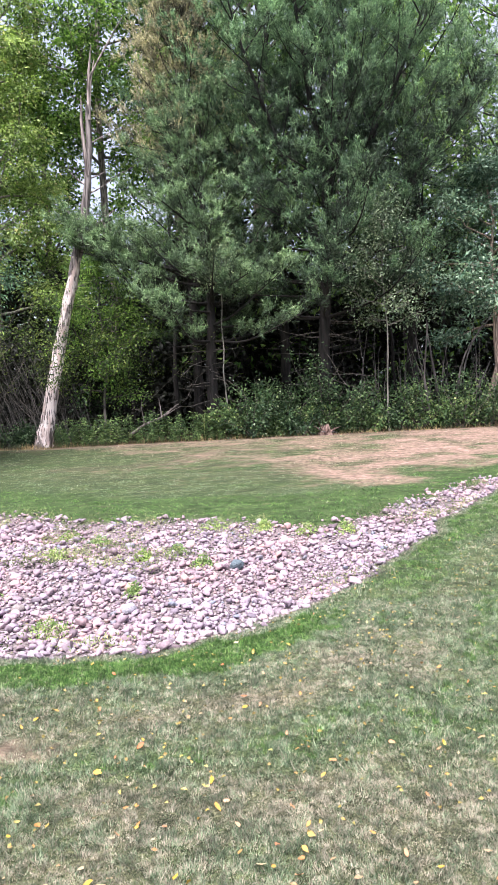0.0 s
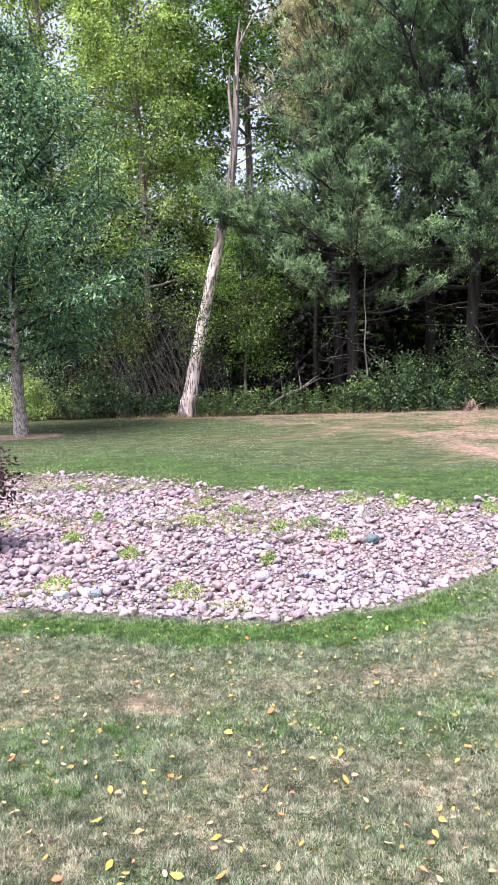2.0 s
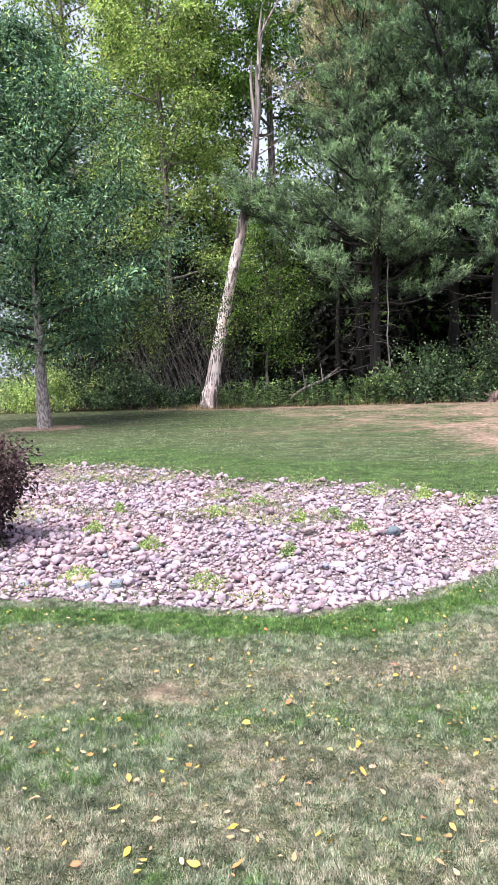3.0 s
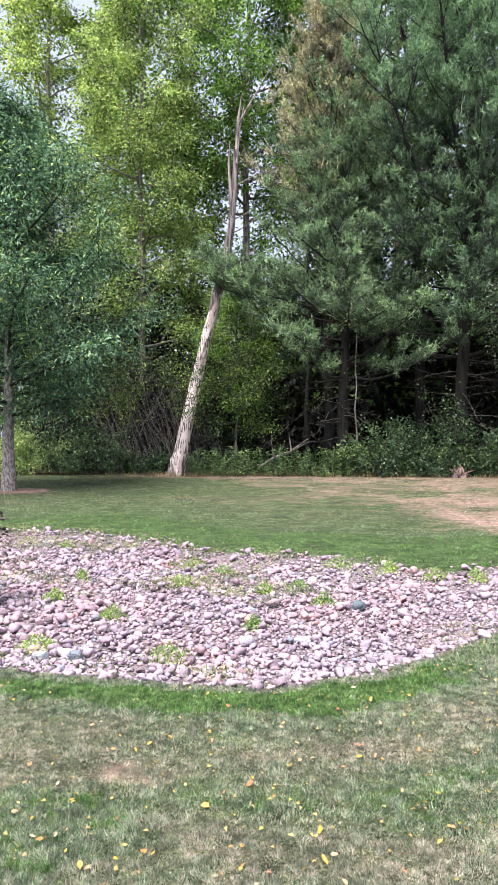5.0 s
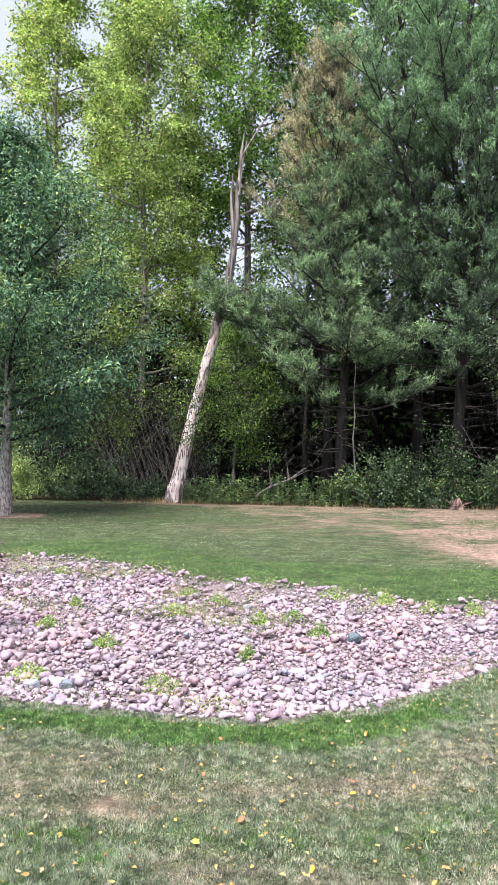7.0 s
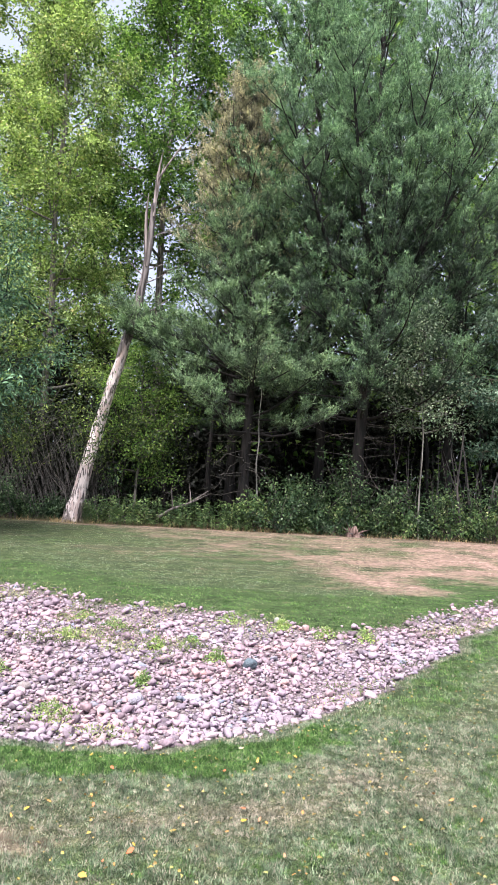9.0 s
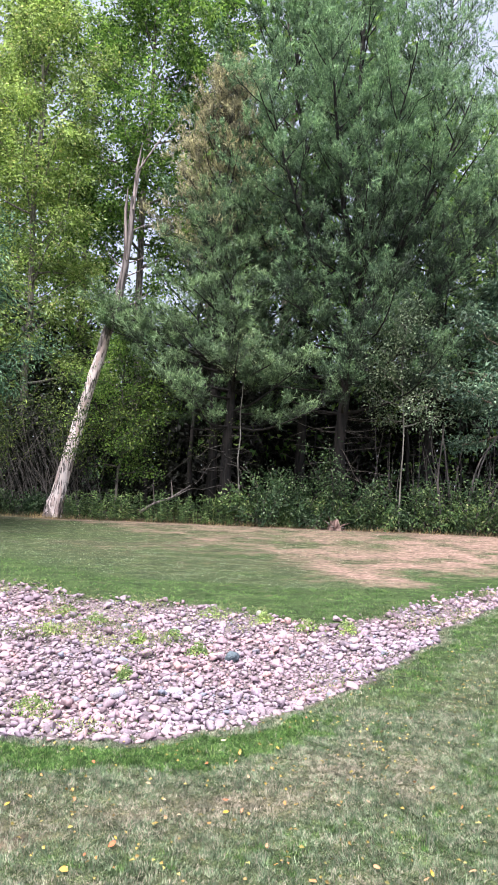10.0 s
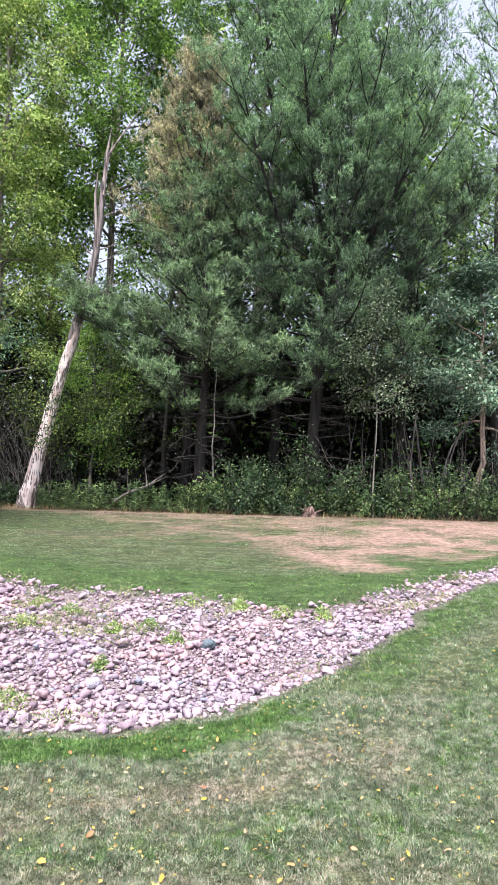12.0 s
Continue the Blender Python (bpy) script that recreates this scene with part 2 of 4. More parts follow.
def soil_material():
    m, nt, b = nodes_of("lawn_soil")

    def attr(key):
        a = nt.nodes.new("ShaderNodeAttribute")
        a.attribute_name = key
        return a.outputs["Fac"]
    fine, coarse = noise_tex(nt, 75, 5.0), noise_tex(nt, 5.0, 6.0)
    thatch = ramp(nt, noise_tex(nt, 240, 4.0), [(0.36, (0.25, 0.25, 0.25)), (0.64, (1.75, 1.75, 1.7))])
    green = ramp(nt, fine, [(0.38, (0.015, 0.031, 0.0105)), (0.62, (0.068, 0.106, 0.044))])
    straw = ramp(nt, fine, [(0.38, (0.022, 0.024, 0.014)), (0.62, (0.12, 0.108, 0.085))])
    dirt = ramp(nt, coarse, [(0.3, (0.165, 0.112, 0.097)), (0.7, (0.315, 0.222, 0.196))])
    dirt = mix(nt, 0.5, dirt, ramp(nt, fine, [(0.3, (0.55, 0.5, 0.45)), (0.7, (1.3, 1.25, 1.2))]), "MULTIPLY")
    bed = ramp(nt, noise_tex(nt, 48, 4.0), [(0.36, (0.06, 0.048, 0.05)), (0.66, (0.27, 0.22, 0.23))])
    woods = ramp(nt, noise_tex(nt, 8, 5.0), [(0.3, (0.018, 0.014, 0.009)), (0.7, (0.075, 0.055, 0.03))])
    blotch = ramp(nt, noise_tex(nt, 11, 8.0), [(0.32, (0.45, 0.48, 0.45)), (0.68, (1.5, 1.47, 1.4))])
    streak = noise_tex(nt, 2.6, 7.0, (0.8, 1.2, 1))
    mown = ramp(nt, streak, [(0.34, (0.55, 0.6, 0.55)), (0.66, (1.45, 1.4, 1.3))])
    col = mix(nt, 1.0, mix(nt, attr("dry"), green, straw), blotch, "MULTIPLY")
    col = mix(nt, 1.0, mix(nt, 0.8, col, mown, "MULTIPLY"), thatch, "MULTIPLY")
    ragged = nt.nodes.new("ShaderNodeMath")
    ragged.operation = "MULTIPLY_ADD"
    ragged.inputs[1].default_value = 1.5
    nt.links.new(noise_tex(nt, 3.0, 9.0, (0.7, 1.3, 1)), ragged.inputs[0])
    less = nt.nodes.new("ShaderNodeMath")
    less.operation = "SUBTRACT"
    less.inputs[1].default_value = 0.82
    nt.links.new(attr("bare"), less.inputs[0])
    nt.links.new(less.outputs[0], ragged.inputs[2])
    col = mix(nt, ramp(nt, ragged.outputs[0], [(0.08, (0, 0, 0)), (0.92, (1, 1, 1))]), col, mix(nt, 0.9, dirt, blotch, "MULTIPLY"))
    col = mix(nt, attr("bed"), col, bed)
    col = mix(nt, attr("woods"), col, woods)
    nt.links.new(col, b.inputs["Base Color"])
    b.inputs["Roughness"].default_value = 0.95
    b.inputs["Specular IOR Level"].default_value = 0.15
    relief(nt, b, noise_tex(nt, 35, 6.0), 0.7, 0.03)
    return m


def grass_material():
    m, nt, b = nodes_of("grass_blades")
    a = nt.nodes.new("ShaderNodeAttribute")
    a.attribute_name = "dry"
    geo = nt.nodes.new("ShaderNodeNewGeometry")
    rnd = geo.outputs["Random Per Island"]
    lush = ramp(nt, rnd, [(0.0, (0.022, 0.06, 0.014)), (0.5, (0.085, 0.20, 0.05)), (0.85, (0.20, 0.35, 0.10)), (1.0, (0.36, 0.45, 0.19))])
    dull = ramp(nt, rnd, [(0.0, (0.03, 0.055, 0.025)), (0.5, (0.17, 0.25, 0.16)), (0.85, (0.335, 0.42, 0.275)), (1.0, (0.42, 0.49, 0.35))])
    green = mix(nt, ramp(nt, a.outputs["Fac"], [(0.10, (0, 0, 0)), (0.26, (1, 1, 1))]), lush, dull)
    straw = ramp(nt, rnd, [(0.0, (0.08, 0.085, 0.05)), (0.4, (0.38, 0.33, 0.27)), (0.8, (0.53, 0.47, 0.40)), (1.0, (0.62, 0.56, 0.48))])
    col = mix(nt, ramp(nt, a.outputs["Fac"], [(0.42, (0, 0, 0)), (0.85, (1, 1, 1))]), green, straw)
    vigour = nt.nodes.new("ShaderNodeAttribute")
    vigour.attribute_name = "tone"
    col = mix(nt, 1.0, col, ramp(nt, vigour.outputs["Fac"], [(0.2, (0.46, 0.5, 0.46)), (0.8, (1.24, 1.22, 1.18))]), "MULTIPLY")
    nt.links.new(col, b.inputs["Base Color"])
    b.inputs["Roughness"].default_value = 0.6
    b.inputs["Specular IOR Level"].default_value = 0.3
    tr = nt.nodes.new("ShaderNodeBsdfTranslucent")
    nt.links.new(col, tr.inputs["Color"])
    ms = nt.nodes.new("ShaderNodeMixShader")
    ms.inputs[0].default_value = 0.25
    nt.links.new(b.outputs[0], ms.inputs[1])
    nt.links.new(tr.outputs[0], ms.inputs[2])
    nt.links.new(ms.outputs[0], nt.nodes["Material Output"].inputs["Surface"])
    return m


def stone_material(per_object):
    m, nt, b = nodes_of("stone_single" if per_object else "stone_bed")
    if per_object:
        rnd = nt.nodes.new("ShaderNodeObjectInfo").outputs["Random"]
    else:
        rnd = nt.nodes.new("ShaderNodeNewGeometry").outputs["Random Per Island"]
    col = ramp(nt, rnd, [(0.0, (0.15, 0.125, 0.155)), (0.15, (0.265, 0.215, 0.26)), (0.4, (0.375, 0.30, 0.355)), (0.6, (0.325, 0.265, 0.33)),
                         (0.8, (0.44, 0.36, 0.415)), (0.93, (0.44, 0.31, 0.315)), (0.98, (0.23, 0.25, 0.31))])
    grain = ramp(nt, noise_tex(nt, 45, 6.0), [(0.3, (0.72, 0.72, 0.74)), (0.7, (1.2, 1.18, 1.17))])
    stain = ramp(nt, noise_tex(nt, 9, 3.0), [(0.35, (0.8, 0.77, 0.72)), (0.65, (1.08, 1.08, 1.08))])
    col = mix(nt, 1.0, mix(nt, 1.0, col, grain, "MULTIPLY"), stain, "MULTIPLY")
    if not per_object:  # drifts of warmer and greyer stone
        col = mix(nt, 1.0, col, ramp(nt, noise_tex(nt, 0.9, 3.0), [(0.4, (0.98, 0.98, 1.02)), (0.62, (1.06, 0.95, 0.93))]), "MULTIPLY")
    nt.links.new(col, b.inputs["Base Color"])
    b.inputs["Roughness"].default_value = 0.8
    b.inputs["Specular IOR Level"].default_value = 0.3
    relief(nt, b, noise_tex(nt, 60, 5.0), 0.35, 0.01)
    return m


def litter_material():
    m, nt, b = nodes_of("fallen_leaf")
    rnd = nt.nodes.new("ShaderNodeObjectInfo").outputs["Random"]
    col = ramp(nt, rnd, [(0.0, (0.50, 0.34, 0.04)), (0.22, (0.47, 0.27, 0.075)), (0.42, (0.44, 0.19, 0.07)), (0.58, (0.40, 0.27, 0.17)),
                         (0.8, (0.44, 0.37, 0.24)), (0.93, (0.52, 0.13, 0.05)), (1.0, (0.34, 0.36, 0.12))])
    spots = ramp(nt, noise_tex(nt, 70, 4.0), [(0.35, (0.6, 0.5, 0.4)), (0.6, (1.1, 1.1, 1.1))])
    nt.links.new(mix(nt, 1.0, col, spots, "MULTIPLY"), b.inputs["Base Color"])
    b.inputs["Roughness"].default_value = 0.6
    return m


MAT_SOIL, MAT_GRASS = soil_material(), grass_material()
MAT_STONE, MAT_STONES, MAT_LITTER = stone_material(True), stone_material(False), litter_material()
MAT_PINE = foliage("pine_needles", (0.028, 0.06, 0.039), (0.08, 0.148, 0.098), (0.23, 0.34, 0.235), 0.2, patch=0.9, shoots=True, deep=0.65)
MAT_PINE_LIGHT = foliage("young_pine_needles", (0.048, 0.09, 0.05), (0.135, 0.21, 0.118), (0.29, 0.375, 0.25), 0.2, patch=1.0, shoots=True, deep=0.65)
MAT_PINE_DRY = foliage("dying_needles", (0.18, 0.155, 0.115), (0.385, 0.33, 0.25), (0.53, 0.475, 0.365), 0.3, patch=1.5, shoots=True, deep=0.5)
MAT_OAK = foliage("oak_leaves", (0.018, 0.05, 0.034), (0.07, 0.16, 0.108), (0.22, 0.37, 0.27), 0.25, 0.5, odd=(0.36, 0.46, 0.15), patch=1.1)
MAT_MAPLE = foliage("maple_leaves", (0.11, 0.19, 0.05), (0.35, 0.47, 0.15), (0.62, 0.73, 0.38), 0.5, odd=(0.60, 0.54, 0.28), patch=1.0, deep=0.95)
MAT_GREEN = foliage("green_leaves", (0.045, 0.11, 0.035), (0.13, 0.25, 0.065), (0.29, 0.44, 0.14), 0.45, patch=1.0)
MAT_ASPEN = foliage("pale_leaves", (0.055, 0.095, 0.06), (0.15, 0.225, 0.145), (0.46, 0.55, 0.43), 0.25, 0.35, deep=0.6)
MAT_OLIVE = foliage("olive_leaves", (0.014, 0.032, 0.012), (0.046, 0.082, 0.026), (0.17, 0.225, 0.07), 0.3, patch=1.3)
# leaf colour taken to near black, the shade of the woods put into it
MAT_WOODS_SHADE = foliage("shade_black_needles", (0.005, 0.006, 0.0045), (0.009, 0.0105, 0.0075), (0.015, 0.017, 0.011), 0.05)
MAT_SHRUB = foliage("shrub_leaves", (0.024, 0.058, 0.028), (0.052, 0.102, 0.05), (0.145, 0.22, 0.115), 0.3, odd=(0.29, 0.36, 0.26), patch=1.3)
MAT_BRIGHT_SHRUB = foliage("bright_shrub_leaves", (0.036, 0.08, 0.034), (0.085, 0.155, 0.064), (0.21, 0.295, 0.135), 0.32, odd=(0.30, 0.34, 0.2), patch=1.3)
MAT_BLUE = foliage("ash_leaves", (0.03, 0.075, 0.06), (0.082, 0.155, 0.125), (0.24, 0.35, 0.30), 0.22, 0.45)
MAT_PURPLE = foliage("purple_leaves", (0.016, 0.009, 0.013), (0.042, 0.024, 0.032), (0.125, 0.085, 0.105), 0.15, 0.45)
MAT_WEED = foliage("weed_leaves", (0.11, 0.19, 0.075), (0.26, 0.38, 0.15), (0.44, 0.54, 0.26), 0.4, odd=(0.46, 0.44, 0.2), deep=0.4)
MAT_BED_WEED = foliage("bed_weed_leaves", (0.08, 0.11, 0.06), (0.20, 0.25, 0.13), (0.36, 0.38, 0.24), 0.3, odd=(0.42, 0.36, 0.22))
MAT_STRAW = foliage("straw", (0.20, 0.16, 0.09), (0.36, 0.28, 0.17), (0.52, 0.42, 0.27), 0.2)
MAT_OAK_BARK = bark("oak_bark", (0.15, 0.13, 0.125), (0.44, 0.39, 0.375), 24.0, stretch=0.4)
MAT_BARK = bark("grey_bark", (0.09, 0.075, 0.07), (0.30, 0.26, 0.24), 22.0)
# pine bark at near black: shade inside the woods put into its colour
MAT_SHADED_BARK = bark("shaded_bark", (0.008, 0.007, 0.007), (0.026, 0.021, 0.02))
MAT_BRUSH = bark("brush", (0.04, 0.036, 0.036), (0.145, 0.13, 0.125), 8.0)
MAT_DEAD = bark("dead_wood", (0.10, 0.08, 0.08), (0.70, 0.61, 0.60), 19.0, (0.52, 0.40, 0.375), stretch=0.16)
MAT_DEAD_TOP = bark("dead_splinter", (0.07, 0.055, 0.052), (0.33, 0.275, 0.26), 12.0)
MAT_DEAD_BARK = bark("dead_bark", (0.05, 0.042, 0.042), (0.21, 0.18, 0.175), 14.0)
MAT_ASH_BARK = bark("ash_bark", (0.10, 0.075, 0.06), (0.34, 0.26, 0.215), 22.0)
MAT_ROOT = bark("root_wood", (0.07, 0.042, 0.036), (0.25, 0.165, 0.145), 14.0)
MAT_PALE = bark("pale_bark", (0.12, 0.115, 0.10), (0.33, 0.31, 0.28), 8.0)
MAT_STEM = bark("brush_stem", (0.045, 0.04, 0.035), (0.16, 0.14, 0.125), 8.0)

# ---- ground ----
def stretched(lo, hi, pitch, far):
    inner = np.arange(lo, hi + 1e-6, pitch)
    grow = pitch * np.cumsum(1.28 ** np.arange(1, 60))
    out = grow[grow < far]
    return np.concatenate([lo - out[::-1], inner, hi + out])


gx, gy = stretched(-12, 11, 0.17, 1600), stretched(1.5, 27, 0.17, 1600)
X, Y = np.meshgrid(gx, gy, indexing="ij")
xs, ys = X.ravel(), Y.ravel()
i, j = np.meshgrid(np.arange(len(gx) - 1), np.arange(len(gy) - 1), indexing="ij")
a = i * len(gy) + j
quads = np.stack([a, a + len(gy), a + len(gy) + 1, a + 1], -1).reshape(-1, 4)
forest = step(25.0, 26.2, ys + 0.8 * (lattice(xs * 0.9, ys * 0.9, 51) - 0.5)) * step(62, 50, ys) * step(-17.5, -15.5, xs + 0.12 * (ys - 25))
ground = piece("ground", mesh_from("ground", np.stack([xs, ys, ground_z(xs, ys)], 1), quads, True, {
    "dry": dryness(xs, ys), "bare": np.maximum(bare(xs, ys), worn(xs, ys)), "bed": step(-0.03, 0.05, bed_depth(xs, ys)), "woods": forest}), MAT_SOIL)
tagged(ground, "mown lawn ground with bare brown soil below the trees", "ground", kind="structure")


# ---- stones of the dry bed ----
def stone_mesh(seed, seg=8, rings=3):
    """A rounded cobble of 48 triangles or fewer, one unit across."""
    r = np.random.default_rng(seed)
    v = [(0, 0, -0.5)]
    for q in range(rings):
        phi = math.pi * (q + 1) / (rings + 1) - math.pi / 2
        for s in range(seg):
            th = 2 * math.pi * (s + 0.5 * (q % 2)) / seg
            v.append((0.5 * math.cos(phi) * math.cos(th), 0.5 * math.cos(phi) * math.sin(th), 0.5 * math.sin(phi)))
    v.append((0, 0, 0.5))
    v = np.array(v)
    v = np.sign(v) * np.abs(v) ** 0.85 * 0.5 ** 0.15
    for _ in range(9):
        d = unit(r.normal(size=3) * (1, 1, 0.7))
        k = v @ d
        cut = 0.19 + 0.14 * r.random()
        v = v - np.outer(np.maximum(k - cut, 0) * 0.97, d)
    v += r.normal(size=v.shape) * 0.02
    f = [(0, 1 + (s + 1) % seg, 1 + s) for s in range(seg)]
    for q in range(rings - 1):
        for s in range(seg):
            lo, lo2, hi, hi2 = 1 + q * seg + s, 1 + q * seg + (s + 1) % seg, 1 + (q + 1) * seg + s, 1 + (q + 1) * seg + (s + 1) % seg
            f += [(lo, lo2, hi2), (lo, hi2, hi)]
    last = len(v) - 1
    f += [(last, 1 + (rings - 1) * seg + s, 1 + (rings - 1) * seg + (s + 1) % seg) for s in range(seg)]
    return v, np.array(f)


STONES = [stone_mesh(100 + q) for q in range(10)]
FAR_STONES = [stone_mesh(100 + q, 6, 2) for q in range(10)]
bed = thing("stone_bed", (0, 0, 0), "dry bed of pinkish grey river cobbles sunk in the lawn", "stone bed", kind="structure")


def weed_share(x, y):
    """Where weeds and soil take over from the stones."""
    n = lattice(x * 1.0 + 7, y * 1.3, 61) * 0.6 + lattice(x * 2.9, y * 3.1, 62) * 0.4
    rim = step(1.0, 0.0, far_edge(x) - y) * 0.2 + 0.13 * step(0.6, -0.2, x) * step(7.2, 8.2, y)
    gap = step(1.1, 0.6, np.hypot((x - 2.35) / 0.75, (y - 9.75) / 0.6)) * 0.3
    tuft = step(1.1, 0.5, np.hypot((x + 1.75) / 0.55, (y - 5.95) / 0.35)) * 0.22
    return step(0.60, 0.70, n + rim + gap + tuft)


rows = []
pitch = 0.051
yy = 5.0
while yy < 19:
    n = int(22 / pitch)
    sx = -9.5 + (np.arange(n) + 0.5 * (int(yy / pitch) % 2)) * pitch + rng.normal(size=n) * pitch * 0.28
    rows.append(np.stack([sx, yy + rng.normal(size=n) * pitch * 0.28], 1))
    yy += pitch * 0.84
spots = np.vstack(rows)
inside = bed_depth(spots[:, 0], spots[:, 1])
keep = (inside > np.where(spots[:, 1] - near_edge(spots[:, 0]) < 0.5, -0.02, 0.05 - 0.32 * rng.random(len(spots)) ** 3)) & (rng.random(len(spots)) > weed_share(spots[:, 0], spots[:, 1]) * 0.36) & (spots[:, 0] > -8)
spots = spots[keep]
size = np.clip(0.048 * np.exp(rng.normal(size=len(spots)) * 0.42), 0.025, 0.13)
coarse = 0.3 * np.clip(step(-0.9, -2.2, spots[:, 0]) + 0.75 * step(7.2, 8.6, spots[:, 1]), 0, 1) * (0.5 + 0.8 * lattice(spots[:, 0] * 1.7, spots[:, 1] * 1.7, 63))
keep = rng.random(len(spots)) < 1 / (1 + 0.75 * coarse) ** 1.6
spots, size = spots[keep], (size * (1 + 0.75 * coarse))[keep]
front = spots[:, 1] - near_edge(spots[:, 0])
single = np.zeros(len(spots), bool)
single[np.argsort(np.where((np.abs(spots[:, 0] + 0.6) < 2.2) & (front > 0), front - size * 1.5, 99))[:300]] = True
alike = []
for v, f in STONES:
    alike.append(mesh_from("stone", v, f, len(alike) % 4 > 0))
    alike[-1].materials.append(MAT_STONE)
packed = []
for q, ((sx, sy), s) in enumerate(zip(spots, size)):
    kind = q % len(STONES)
    dims = Vector((s * rng.uniform(1.0, 1.4), s * rng.uniform(0.85, 1.15), s * rng.uniform(0.5, 0.74)))
    m = Matrix.Translation((sx, sy, float(ground_z(sx, sy)) + dims.z * rng.uniform(0.05, 0.6))) @ Euler(
        (rng.normal() * 0.22, rng.normal() * 0.22, rng.uniform(0, 6.28))).to_matrix().to_4x4() @ Matrix.Diagonal((*dims, 1))
    if single[q]:
        ob = new("stone", alike[kind])
        ob.parent = bed
        ob.matrix_basis = m
    else:
        a = np.array(m)
        v, f = (STONES if sy < 6.1 or s > 0.085 else FAR_STONES)[kind]
        packed.append((v @ a[:3, :3].T + a[:3, 3], f))
v, f = joined(packed)
tagged(piece("cobbles", mesh_from("cobbles", v, f, True), MAT_STONES, bed), "pinkish grey river cobbles lying close together", kind="stuff")


# ---- grass ----
def grass_field(name, count, x0, x1, y0, y1, height, width, label, thin=None, clump=14.0, squash=1.0, top=0.75):
    px, py = rng.uniform(x0, x1, count), rng.uniform(y0, y1, count)
    d, b = bed_depth(px, py), np.maximum(bare(px, py), worn(px, py))
    keep = (d < 0.02 + 0.06 * rng.random(count)) & (rng.random(count) > b * 0.88)
    if thin is not None:
        keep &= thin(px, py)
    px, py, b = px[keep], py[keep], b[keep]
    tuft = 0.6 * lattice(px * clump * squash, py * clump, 71) + 0.4 * lattice(px * clump * 2.3 * squash, py * clump * 2.3, 72)
    stay = rng.random(len(px)) < 0.62 + 0.38 * step(0.3, 0.6, tuft)
    px, py, b, tuft = px[stay], py[stay], b[stay], tuft[stay]
    hue = 0.5 * lattice(px * clump * 0.6, py * clump * 0.6, 73) + 0.5 * lattice(px * clump * 1.5, py * clump * 1.5, 74)
    dry = dryness(px, py)
    dry = np.clip(dry + (hue - 0.5) * (0.25 + 0.9 * dry), 0, 1)
    n = len(px)
    dirs = rng.normal(size=(n, 3)) * 0.5
    dirs[:, 0] += (lattice(px * clump * 0.7, py * clump * 0.7, 75) - 0.5) * 0.8
    dirs[:, 1] += (lattice(px * clump * 0.7, py * clump * 0.7, 76) - 0.5) * 0.8
    dirs[:, 2] = 0.85
    dirs = unit(dirs)
    h = height * np.exp(rng.normal(size=n) * 0.25) * (1.1 - 0.5 * dry) * (1 - 0.4 * b) * (0.6 + 0.75 * step(0.25, 0.75, tuft))
    tone = np.clip(0.5 + 1.5 * (0.5 * lattice(px * clump * 0.9 * squash, py * clump * 0.9, 77) + 0.5 * lattice(px * clump * 2 * squash, py * clump * 2, 78) - 0.5), 0, 1)
    v, f = blade_arrays(np.stack([px, py, ground_z(px, py) - 0.004], 1), dirs, rand_dirs(n), h, width * rng.uniform(0.7, 1.3, n))
    shade = np.clip(np.where(rng.random(n) < dry, top + 0.25 * rng.random(n), 0.1 * rng.random(n) + 0.32 * step(0.04, 0.26, dry)) + 0.6 * b, 0, 1)
    tagged(piece(name, mesh_from(name, v, f, False, {"dry": np.repeat(shade, 3), "tone": np.repeat(tone, 3)}), MAT_GRASS), label, "grass", kind="stuff")


def fine_part(px, py):
    """The stretch of finest grass, thinning out towards its sides."""
    soft = rng.exponential(0.22, len(px)) - 0.05
    return (px > -1.1 - 0.56 * (py - 2.4) - soft) & (px < 0.75 + 0.42 * (py - 2.6) + soft) & (py > 2.25 + soft)


grass_field("lawn_grass", 1150000, -3.4, 2.9, 2.3, 6.0, 0.021, 0.0034, "short half-dry lawn grass with straw patches", fine_part, 24.0)
grass_field("lawn_grass", 190000, -1.7, 1.3, 2.3, 3.6, 0.022, 0.0024, "short half-dry lawn grass with straw patches", fine_part, 24.0)
grass_field("lawn_grass", 60000, -9.0, 7.0, -1.5, 8.5, 0.024, 0.008, "short half-dry lawn grass further round the stone bed", lambda px, py: (py < near_edge(px) + 0.1) & ((px < -1.2 - 0.56 * (py - 2.4)) | (px > 0.9 + 0.42 * (py - 2.6)) | (py < 2.6)), 10.0)
grass_field("lawn_grass", 330000, -0.5, 6.0, 5.4, 12.5, 0.022, 0.0052, "short green lawn grass beside the stone bed", lambda px, py: py < near_edge(px) + 0.1, 14.0)
grass_field("lawn_grass", 500000, -13, 11, 9.0, 25.6, 0.02, 0.0105, "short dark green lawn grass behind the stone bed", lambda px, py: (py > far_edge(px) - 0.1) & (rng.random(len(px)) < (10.5 / py) ** 1.7), 6.5, 0.6, 0.5)


